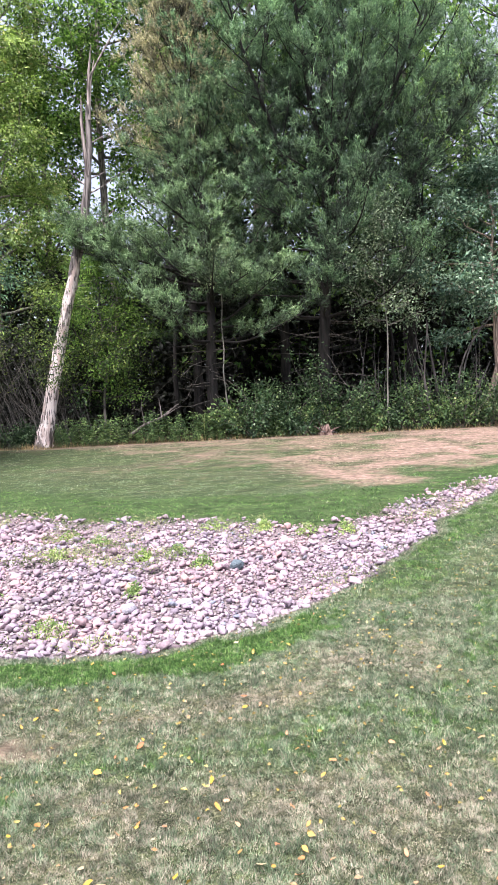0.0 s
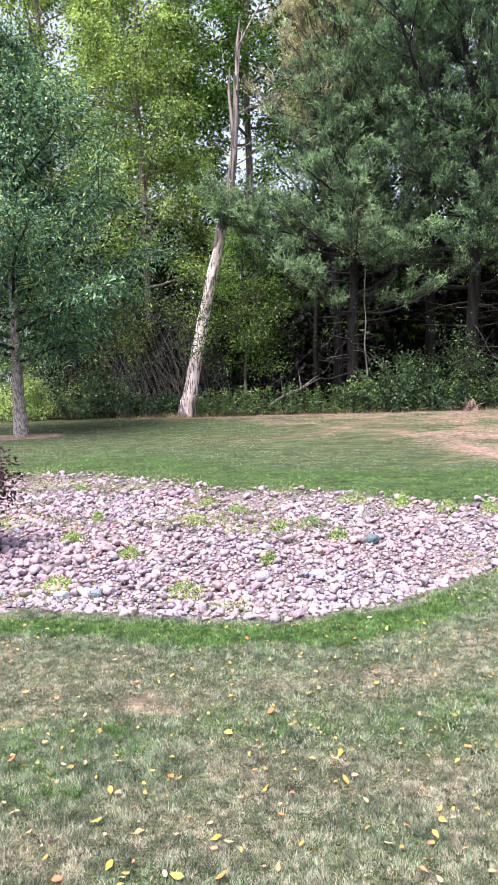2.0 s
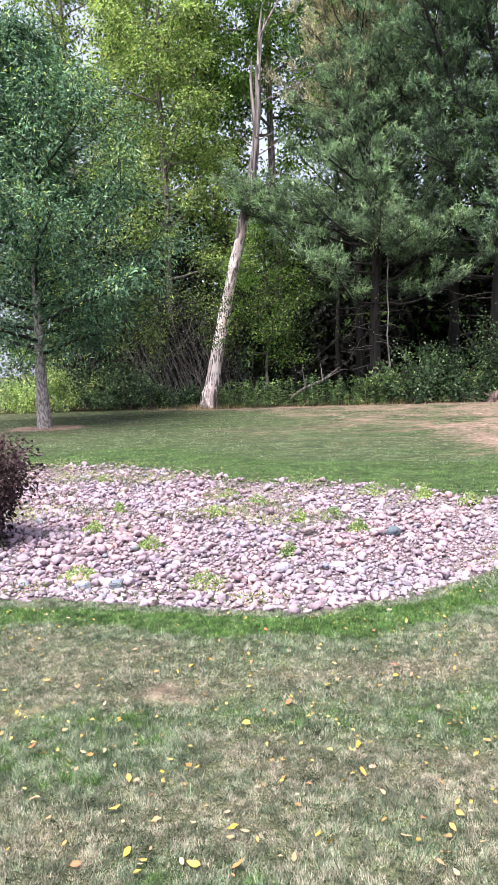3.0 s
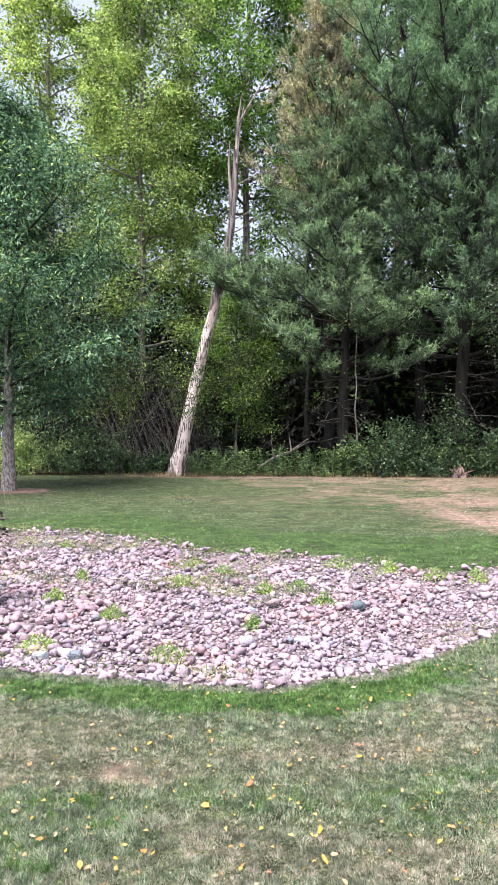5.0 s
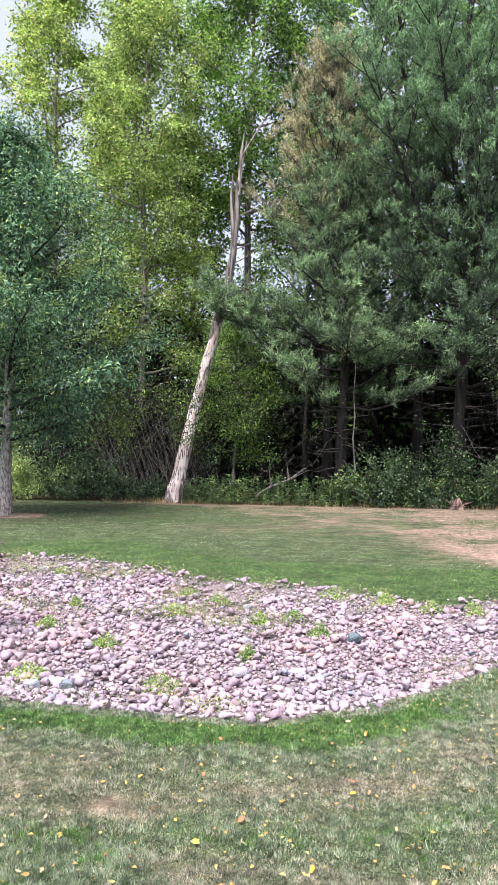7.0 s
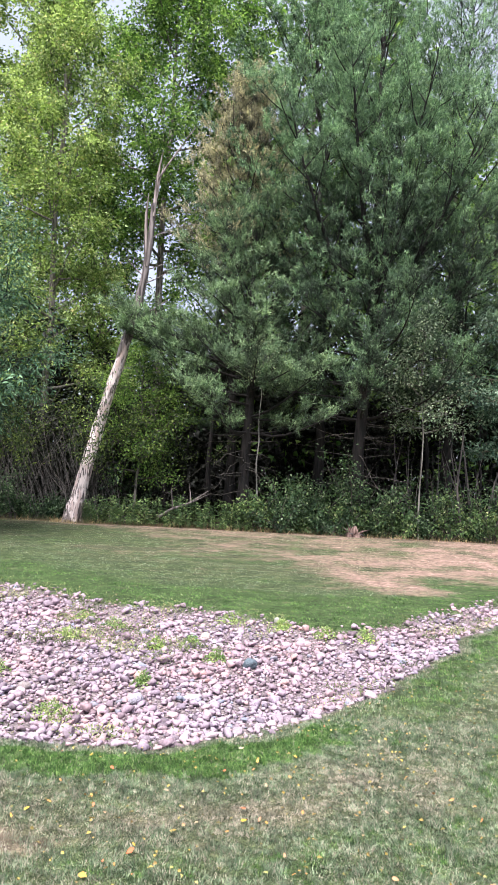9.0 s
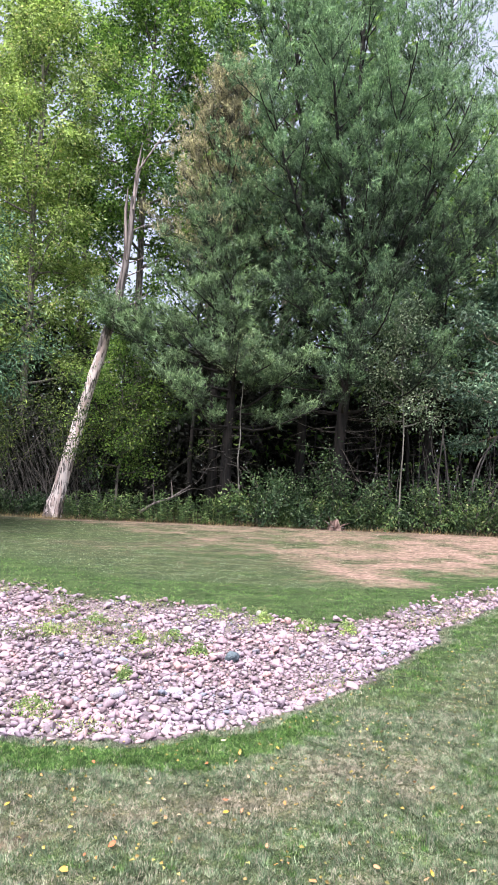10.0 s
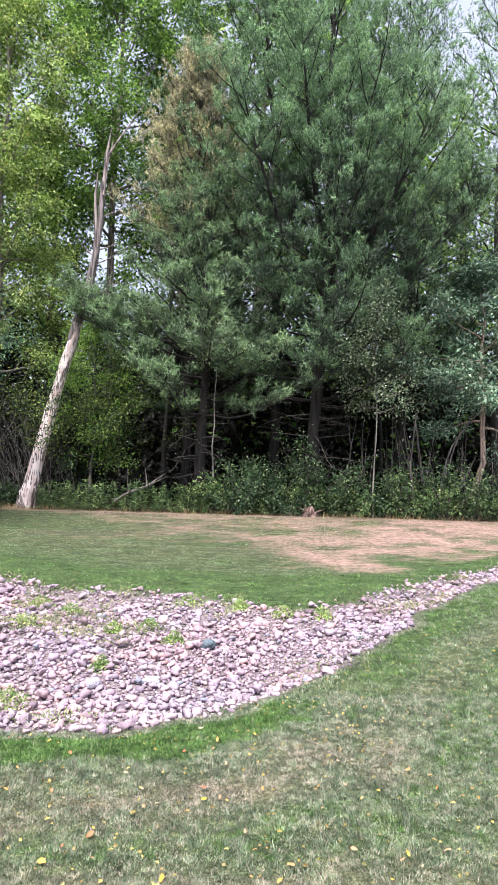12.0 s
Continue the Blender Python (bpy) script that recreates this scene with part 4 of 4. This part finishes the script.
pine("pine_tree", (1.9, 30.8), 29, 0.22, 0.3, 5.4, 18, MAT_PINE, "tall white pine standing behind others", upswept=0.3, lean=(-0.8, 0), per=12, thick=0.85, needle=0.034, sway=0.2)
pine("pine_tree", (-1.0, 27.2), 12.2, 0.24, 0.27, 4.4, 13, MAT_PINE_LIGHT, "white pine with long soft needles and a dark bare lower trunk", upswept=0.15,
     boughs=((5.6, (-0.88, -0.45, 0.22), 5.4, 0.05, 0), (5.5, (-0.92, -0.36, 0.16), 4.9, 0.0, 0), (5.9, (-0.85, -0.5, 0.2), 4.6, 0.0, 0), (4.6, (-0.5, -0.85, 0.0), 3.6, 0.1, 0), (5.2, (0.4, -0.9, 0.05), 3.2, 0.1, 0), (5.7, (-0.15, -1.0, 0.0), 2.6, 0.1, 0), (6.6, (0.2, -1.0, 0.05), 2.6, 0.1, 0), (7.6, (-0.4, -0.9, 0.1), 2.8, 0.2, 0)), bare_stubs=22)
pine("dying_pine", (-1.7, 28.9), 18.2, 0.2, 0.54, 3.1, 16, MAT_PINE_DRY, "dying conifer with grey-brown needles", thick=0.9, upswept=0.45, per=13, needle=0.019)
pine("pine_tree", (7.2, 29.2), 24, 0.22, 0.2, 4.6, 18, MAT_PINE, "white pine beside the blue-green tree", upswept=0.3, per=9, thick=0.8, needle=0.028, sway=0.2)
pine("pine_tree", (11.5, 31.0), 27, 0.24, 0.2, 4.8, 16, MAT_PINE, "white pine standing further back in the woods", upswept=0.25, per=7, thick=0.65, needle=0.036)
broadleaf("ash_tree", (9.25, 26.5), 9.5, 0.14, 0.34, 2.9, 22, 0.17, 46, MAT_BLUE, MAT_ASH_BARK, "small tree with drooping blue-green leaflets at the lawn edge", "ash tree", spread=0.24, droop=0.5, wide=0.4)
broadleaf("aspen_sapling", (5.25, 25.95), 8.3, 0.032, 0.44, 1.75, 24, 0.1, 22, MAT_ASPEN, MAT_PALE, "slender sapling with small pale shiny leaves", "sapling", spread=0.3, sway=0.05)
broadleaf("aspen_sapling", (-0.5, 26.6), 7.2, 0.035, 0.72, 0.9, 9, 0.09, 18, MAT_ASPEN, MAT_PALE, "thin pale-stemmed sapling below the pine", "sapling", spread=0.22, sway=0.03)

# far woods that close the view
far_tree = broadleaf("far_tree", (-24, 46), 21, 0.22, 0.05, 4.6, 26, 0.31, 11, MAT_GREEN, MAT_BARK, "leafy green tree deep in the woods", "tree", spread=0.6, group="trees deep in the woods", profile=0.8)
for q in range(14):
    fx, fy = -19 + q * 3.2 + rng.uniform(-0.8, 0.8), 41 + (q % 3) * 4 + rng.uniform(-1, 1)
    copy_thing(far_tree, Matrix.Translation((fx, fy, float(ground_z(fx, fy)))) @ Euler((0, 0, rng.uniform(0, 6.28))).to_matrix().to_4x4() @ Matrix.Scale(rng.uniform(0.9, 1.3) * (0.6 if -12 < fx < -6 else 1.0), 4))


# added evergreen thicket under the canopy; woods shade put into near-black foliage
def thicket(at):
    reseed(at)
    ob = thing("thicket", (*at, float(ground_z(*at))), "added evergreen thicket under the trees, woods shade painted into near-black foliage", "shrub", "dark thicket in the woods")
    c = np.stack([rng.normal(size=110) * 1.4, rng.normal(size=110) * 0.7, rng.uniform(0.1, 8.0, 110)], 1)
    for q in range(5):
        ln = bent((rng.normal() * 0.8, rng.normal() * 0.4, -0.05), (rng.normal() * 0.1, 0, 1), rng.uniform(4, 6.5), 0, 0.1, 6)
        piece("stem", mesh_from("stem", *tube_arrays(ln, np.linspace(0.05, 0.015, 6), 5), True), MAT_SHADED_BARK, ob)
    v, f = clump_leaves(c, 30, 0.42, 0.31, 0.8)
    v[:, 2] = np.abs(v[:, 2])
    piece("foliage", mesh_from("foliage", v, f), MAT_WOODS_SHADE, ob)
    return ob


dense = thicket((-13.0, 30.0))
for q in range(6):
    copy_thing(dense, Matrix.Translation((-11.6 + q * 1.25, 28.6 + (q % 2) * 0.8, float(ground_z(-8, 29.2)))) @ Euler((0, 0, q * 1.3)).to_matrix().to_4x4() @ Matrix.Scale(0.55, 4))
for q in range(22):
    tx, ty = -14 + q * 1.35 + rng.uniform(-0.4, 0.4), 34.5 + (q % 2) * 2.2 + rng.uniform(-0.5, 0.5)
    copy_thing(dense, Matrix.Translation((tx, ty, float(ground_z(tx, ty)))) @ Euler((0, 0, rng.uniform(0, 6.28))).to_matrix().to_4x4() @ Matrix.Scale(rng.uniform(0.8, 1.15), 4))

# trunks inside the woods
reseed((3.0, 28.5))
wt = thing("woods_trunk", (-2.7, 31.0, float(ground_z(-2.7, 31.0))), "slim trunk in the woods, its shade painted into near-black bark", "tree", "bare trunks in the woods")
line = trunk_line(11, (0.2, 0), 0.06)
piece("trunk", mesh_from("trunk", *tube_arrays(line, flared(len(line), 0.11, 0.05), 10, 0.03), True), MAT_SHADED_BARK, wt)
for q in range(8):
    piece("dead_limb", mesh_from("dead_limb", *tube_arrays(bent(along(line, rng.uniform(0.08, 0.5, 1))[0], (math.cos(q * 2.4), math.sin(q * 2.4), -0.05), rng.uniform(0.8, 2), -0.1, 0.3, 6), np.linspace(0.02, 0.005, 6), 5), True), MAT_STEM, wt)
for q in range(7):
    tx, ty = -4.5 + q * 2.3 + rng.uniform(-0.5, 0.5), rng.uniform(31.0, 34.0)
    copy_thing(wt, Matrix.Translation((tx, ty, float(ground_z(tx, ty)))) @ Euler((rng.normal() * 0.04, rng.normal() * 0.04, rng.uniform(0, 6.28))).to_matrix().to_4x4() @ Matrix.Scale(rng.uniform(0.45, 0.95), 4))


# ---- undergrowth at the lawn edge ----
def shrub(at, height, spread, count, leaf, material, label, stems=9, low=0.25):
    reseed(at)
    ob = thing("shrub", (*at, float(ground_z(*at))), label, "shrub", "undergrowth along the woods")
    lines = [bent((0, 0, -0.05), (rng.normal() * 0.45, rng.normal() * 0.45, 1), height * rng.uniform(0.6, 1.05), -0.2, 0.3, 6) * np.array([spread, spread, 1]) for _ in range(stems)]
    for ln in lines[:6]:
        piece("stem", mesh_from("stem", *tube_arrays(ln, np.linspace(0.016, 0.005, 6), 5), True), MAT_STEM, ob)
    c = np.vstack([along(ln, rng.uniform(low, 1, 10)) for ln in lines])
    v, f = clump_leaves(c, max(1, count // len(c)), 0.15, leaf, 0.9)
    v[:, 2] = np.abs(v[:, 2])
    piece("foliage", mesh_from("foliage", v, f), material, ob)
    return ob


for q in range(14):
    sx = -0.6 + q * 0.86 + rng.uniform(-0.2, 0.2)
    shrub((sx, 25.9 + rng.uniform(-0.3, 0.9)), rng.uniform(0.6, 2.5), 1.2, 1000, 0.12, MAT_SHRUB if q % 2 else MAT_BRIGHT_SHRUB, "leafy green shrub at the edge of the woods")
for sx, sy, high in ((0.9, 26.4, 2.6), (2.6, 26.7, 3.2), (3.7, 26.5, 3.0), (3.15, 26.35, 3.6), (6.3, 26.6, 3.0), (8.2, 26.8, 2.7), (1.7, 26.9, 2.2)):
    shrub((sx, sy), high, 0.9, 1300, 0.11, MAT_SHRUB, "taller leafy shrub climbing beside the pine trunks")
for q in range(10):
    sx = -15.5 + q * 0.95
    shrub((sx, 26.3 + rng.uniform(-0.4, 0.6)), rng.uniform(0.7, 1.1) + 1.1 * (sx < -9.4), 1.2, 1300, 0.11, MAT_WEED if sx < -12.4 else MAT_SHRUB, "dense green shrub behind the lawn")
for q in range(9):
    sx = -16 + q * 1.6 + 16 * (q > 6)
    shrub((sx, 29.5 + rng.uniform(-0.6, 1.5)), rng.uniform(2.5, 4.5), 1.5, 1300, 0.11, MAT_SHRUB, "tall leafy bush inside the woods")

for q in range(8):
    shrub((-12.6 + q * 0.95, 27.6 + rng.uniform(-0.3, 0.6)), rng.uniform(5.2, 7.2), 1.5, 2300, 0.095, MAT_OLIVE, "tall olive-green bush with small leaves at the woods edge", 14, 0.62)
broadleaf("understory_maple", (-5.1, 27.3), 7.5, 0.06, 0.2, 1.9, 22, 0.10, 32, MAT_GREEN, MAT_STEM, "young green maple under the taller trees", "maple tree", spread=0.3)
for q in range(16):
    ob = thing("brush_stem", (4.6 + q * 0.33, 26.5 + rng.uniform(-0.2, 0.7), 0.1), "upright grey brush stem among shrubs", "brush", "leafless brush along the woods")
    for _ in range(2):
        ln = bent((rng.normal() * 0.12, rng.normal() * 0.1, -0.05), (rng.uniform(-0.25, 0.25), 0, 1), rng.uniform(2.4, 4.2), 0.0, 0.25, 7)
        piece("stem", mesh_from("stem", *tube_arrays(ln, np.linspace(0.022, 0.006, 7), 5), True), MAT_BRUSH, ob)


reseed((7.3, 26.3))
clump = thing("stem_clump", (7.35, 26.3, float(ground_z(7.35, 26.3))), "clump of leaning grey stems among the shrubs", "brush")
for q in range(7):
    ln = bent((0.12 * (q - 3), rng.normal() * 0.1, -0.05), (0.16 * (q - 3) + rng.normal() * 0.1, rng.normal() * 0.1, 1), rng.uniform(2.6, 4.4), 0.0, 0.22, 9)
    piece("stem", mesh_from("stem", *tube_arrays(ln, np.linspace(0.05, 0.018, 9), 7, 0.06), True), MAT_BRUSH, clump)


def tall_weeds(at, count, height, label):
    reseed(at)
    ob = thing("tall_weeds", (*at, float(ground_z(*at))), label, "weeds", "undergrowth along the woods")
    stems, c = [], []
    for _ in range(count):
        b = rng.normal(size=2) * 0.28
        ln = bent((*b, -0.03), (rng.normal() * 0.15, rng.normal() * 0.15, 1), height * rng.uniform(0.55, 1.1), 0, 0.15, 6)
        stems.append(tube_arrays(ln, np.linspace(0.006, 0.003, 6), 4))
        c.append(along(ln, rng.uniform(0.1, 1, 30)))
    piece("stalk", mesh_from("stalk", *joined(stems)), MAT_BRIGHT_SHRUB, ob)
    c = np.vstack(c)
    az = rng.uniform(0, 6.28, len(c))
    d = unit(np.stack([np.cos(az), np.sin(az), rng.uniform(-0.3, 0.5, len(c))], 1))
    v, f = leaf_arrays(c, d, rand_dirs(len(c), 1.5), 0.13, 0.036)
    piece("foliage", mesh_from("foliage", v, f), MAT_BRIGHT_SHRUB, ob)


for q in range(15):
    tall_weeds((-6.2 + q * 0.42 + rng.uniform(-0.1, 0.1), 25.7 + rng.uniform(-0.15, 0.5)), 16, 1.05, "tall leafy green weeds at the lawn edge")
for q in range(36):
    sx = -9.7 + q * 0.125
    ob = thing("brush_stem", (sx, 26.3 + rng.uniform(-0.2, 1.2), 0.1), "leaning grey leafless brush stem", "brush", "leafless brush along the woods")
    for _ in range(3):
        ln = bent((rng.normal() * 0.15, rng.normal() * 0.1, -0.05), (rng.uniform(-0.5, -0.1), rng.normal() * 0.1, 1), rng.uniform(2.0, 4.2), -0.1, 0.1, 7)
        piece("stem", mesh_from("stem", *tube_arrays(ln, np.linspace(0.0105, 0.005, 7), 5), True), MAT_BRUSH, ob)

n = 2300
px, py = rng.uniform(-9.5, 9.5, n), rng.uniform(25.1, 26.0, n)
px[1600:], py[1600:] = -6.9 + rng.normal(size=700) * 0.6, 25.35 + rng.normal(size=700) * 0.18
v, f = blade_arrays(np.stack([px, py, ground_z(px, py)], 1), unit(rng.normal(size=(n, 3)) * 0.35 + (0, 0, 1)), rand_dirs(n), rng.uniform(0.05, 0.28, n), 0.01)
tagged(piece("dry_tall_grass", mesh_from("dry_tall_grass", v, f), MAT_STRAW), "tall dry straw-coloured grass along the woods", "grass", kind="stuff")


# ---- purple shrub beside the stone bed ----
def purple_shrub():
    at = (-4.27, 6.95)
    reseed(at)
    ob = thing("purple_shrub", (*at, float(ground_z(*at))), "dark purple-leaved shrub beside the stone bed", "shrub")
    for q in range(46):
        az = q * 2.4
        out = 0.12 + 0.5 * ((q * 7) % 11) / 11
        ln = np.array([(0.06 * math.cos(az), 0.06 * math.sin(az), -0.02), (0.5 * out * math.cos(az), 0.5 * out * math.sin(az), 0.55), (out * math.cos(az), out * math.sin(az), 0.85 + 0.4 * (0.62 - out)),
                       (1.15 * out * math.cos(az), 1.15 * out * math.sin(az), 0.5)])
        piece("branch", mesh_from("branch", *tube_arrays(ln, np.linspace(0.009, 0.003, 4), 5), True), MAT_SHADED_BARK, ob)
    d = rand_dirs(900)
    c = d * np.array([0.62, 0.58, 0.56]) * rng.uniform(0.55, 1.0, (900, 1)) ** 0.6 * (0.6 + 0.75 * lattice(d[:, 0] * 4 + 9, d[:, 2] * 4 + d[:, 1] * 3, 91))[:, None] + np.array([0, 0, 0.56])
    c = c[(c[:, 2] > 0.52) | (rng.random(900) < 0.45)]
    v, f = clump_leaves(c, 24, 0.065, 0.046, 1.0)
    v[:, 2] = np.maximum(v[:, 2], 0.01)
    piece("foliage", mesh_from("foliage", v, f), MAT_PURPLE, ob)


purple_shrub()

# ---- stump, roots and fallen limb at the lawn edge ----
reseed((2.9, 25.4))
stump = thing("stump", (2.93, 25.45, float(ground_z(2.93, 25.45))), "weathered root stump with broken roots at the lawn edge", "stump")
piece("core", mesh_from("core", *tube_arrays([(0, 0, -0.1), (0, 0, 0.1), (0.03, 0, 0.26), (0.08, 0, 0.38)], [0.26, 0.2, 0.13, 0.03], 10, 0.2)), MAT_ROOT, stump)
for q in range(18):
    az = q * 2.4
    ln = bent((0.12 * math.cos(az), 0.1 * math.sin(az), 0.06), (math.cos(az), 0.6 * math.sin(az), rng.uniform(0.1, 1.6)), rng.uniform(0.3, 0.55), -0.6, 0.5, 6)
    ln[:, 2] = np.maximum(ln[:, 2], 0.0)
    piece("root", mesh_from("root", *tube_arrays(ln, np.linspace(0.035, 0.008, 6), 6, 0.1), True), MAT_ROOT if q % 3 else MAT_DEAD_BARK, stump)
fallen = thing("fallen_limb", (-3.9, 25.7, 0.15), "fallen bare grey limb leaning in the weeds", "branch")
main = np.array([(0, 0, 0.3), (0.5, 0.05, 0.62), (1.1, 0.1, 0.85), (1.7, 0.2, 1.3)])
stem = piece("main_stem", mesh_from("main_stem", *tube_arrays(main, [0.06, 0.05, 0.04, 0.012], 7, 0.05), True), MAT_DEAD_BARK, fallen)
for p, d, long in ((1, (-0.3, 0, 1), 0.9), (2, (0.6, 0, 0.3), 0.8), (2, (0.1, 0, 1), 0.7)):
    piece("side_branch", mesh_from("side_branch", *tube_arrays(bent(main[p], d, long, 0.1, 0.2, 5), np.linspace(0.025, 0.006, 5), 5), True), MAT_DEAD_BARK, stem)


# ---- single stones that stand out in the bed ----
def boulder(at, dims, colour, turn, label, block=False):
    m, nt, b = nodes_of("boulder")
    grain = ramp(nt, noise_tex(nt, 7, 6.0), [(0.3, tuple(c * 0.7 for c in colour)), (0.7, tuple(min(1, c * 1.25) for c in colour))])
    nt.links.new(grain, b.inputs["Base Color"])
    b.inputs["Roughness"].default_value = 0.75
    relief(nt, b, noise_tex(nt, 12, 6.0), 0.4, 0.05)
    bm = bmesh.new()
    bmesh.ops.create_cube(bm, size=1.0) if block else bmesh.ops.create_icosphere(bm, subdivisions=3, radius=0.5)
    if block:
        bmesh.ops.bevel(bm, geom=bm.edges[:], offset=0.09, segments=2, affect="EDGES")
    for v in bm.verts:
        v.co += v.co.normalized() * (noise.noise(v.co * 2.3 + Vector(at)) * (0.05 if block else 0.16) + noise.noise(v.co * 6 + Vector(at)) * 0.04)
    me = bpy.data.meshes.new("boulder")
    bm.to_mesh(me)
    bm.free()
    me.polygons.foreach_set("use_smooth", [not block] * len(me.polygons))
    ob = piece("boulder", me, m)
    ob.matrix_basis = Matrix.Translation((at[0], at[1], float(ground_z(at[0], at[1])) + dims[2] * 0.42)) @ Euler((0.08, -0.06, radians(turn))).to_matrix().to_4x4() @ Matrix.Diagonal((*dims, 1))
    tagged(ob, label, "stone", "larger stones in the bed")


boulder((-0.085, 7.75, 0), (0.135, 0.11, 0.11), (0.09, 0.12, 0.145), 20, "dark slate-blue rounded stone among pale cobbles")
boulder((-2.17, 5.85, 0), (0.095, 0.09, 0.085), (0.16, 0.18, 0.22), 12, "square blue-grey stone block at the bed edge", True)
boulder((-2.42, 5.8, 0), (0.08, 0.09, 0.08), (0.30, 0.33, 0.37), -20, "pale blue-grey stone block at the bed edge", True)
boulder((-2.3, 5.98, 0), (0.12, 0.09, 0.075), (0.45, 0.37, 0.37), 5, "smooth pale oval stone near the bed edge")
boulder((-2.6, 6.05, 0), (0.10, 0.08, 0.07), (0.42, 0.28, 0.27), 40, "salmon-pink rounded stone near the bed edge")
boulder((-0.52, 6.62, 0), (0.17, 0.09, 0.06), (0.42, 0.36, 0.40), 4, "long flat pale stone lying on the cobbles")
boulder((0.2, 9.55, 0), (0.09, 0.08, 0.08), (0.40, 0.38, 0.34), 0, "pale cream stone at the far rim of the bed")
boulder((-1.05, 7.15, 0), (0.12, 0.1, 0.08), (0.40, 0.27, 0.25), 70, "reddish rounded stone among pale cobbles")
boulder((-0.62, 8.9, 0), (0.13, 0.1, 0.09), (0.40, 0.30, 0.29), 30, "pinkish rounded stone near weeds")
boulder((-1.9, 6.6, 0), (0.11, 0.1, 0.09), (0.24, 0.20, 0.20), 10, "dark grey rounded stone among cobbles")
boulder((-0.95, 6.45, 0), (0.13, 0.10, 0.09), (0.30, 0.28, 0.33), 50, "grey rounded stone among cobbles")

# far trees beyond the field below the oak, and between the pines
for fx, fy, grown in ((-30, 62, 0.9), (-37, 70, 0.9), (-46, 66, 0.9), (5.2, 36.5, 1.3), (1.2, 37.2, 1.4), (9.0, 37.0, 1.05)):
    copy_thing(far_tree, Matrix.Translation((fx, fy, float(ground_z(fx, fy)))) @ Euler((0, 0, fx)).to_matrix().to_4x4() @ Matrix.Scale(grown, 4))
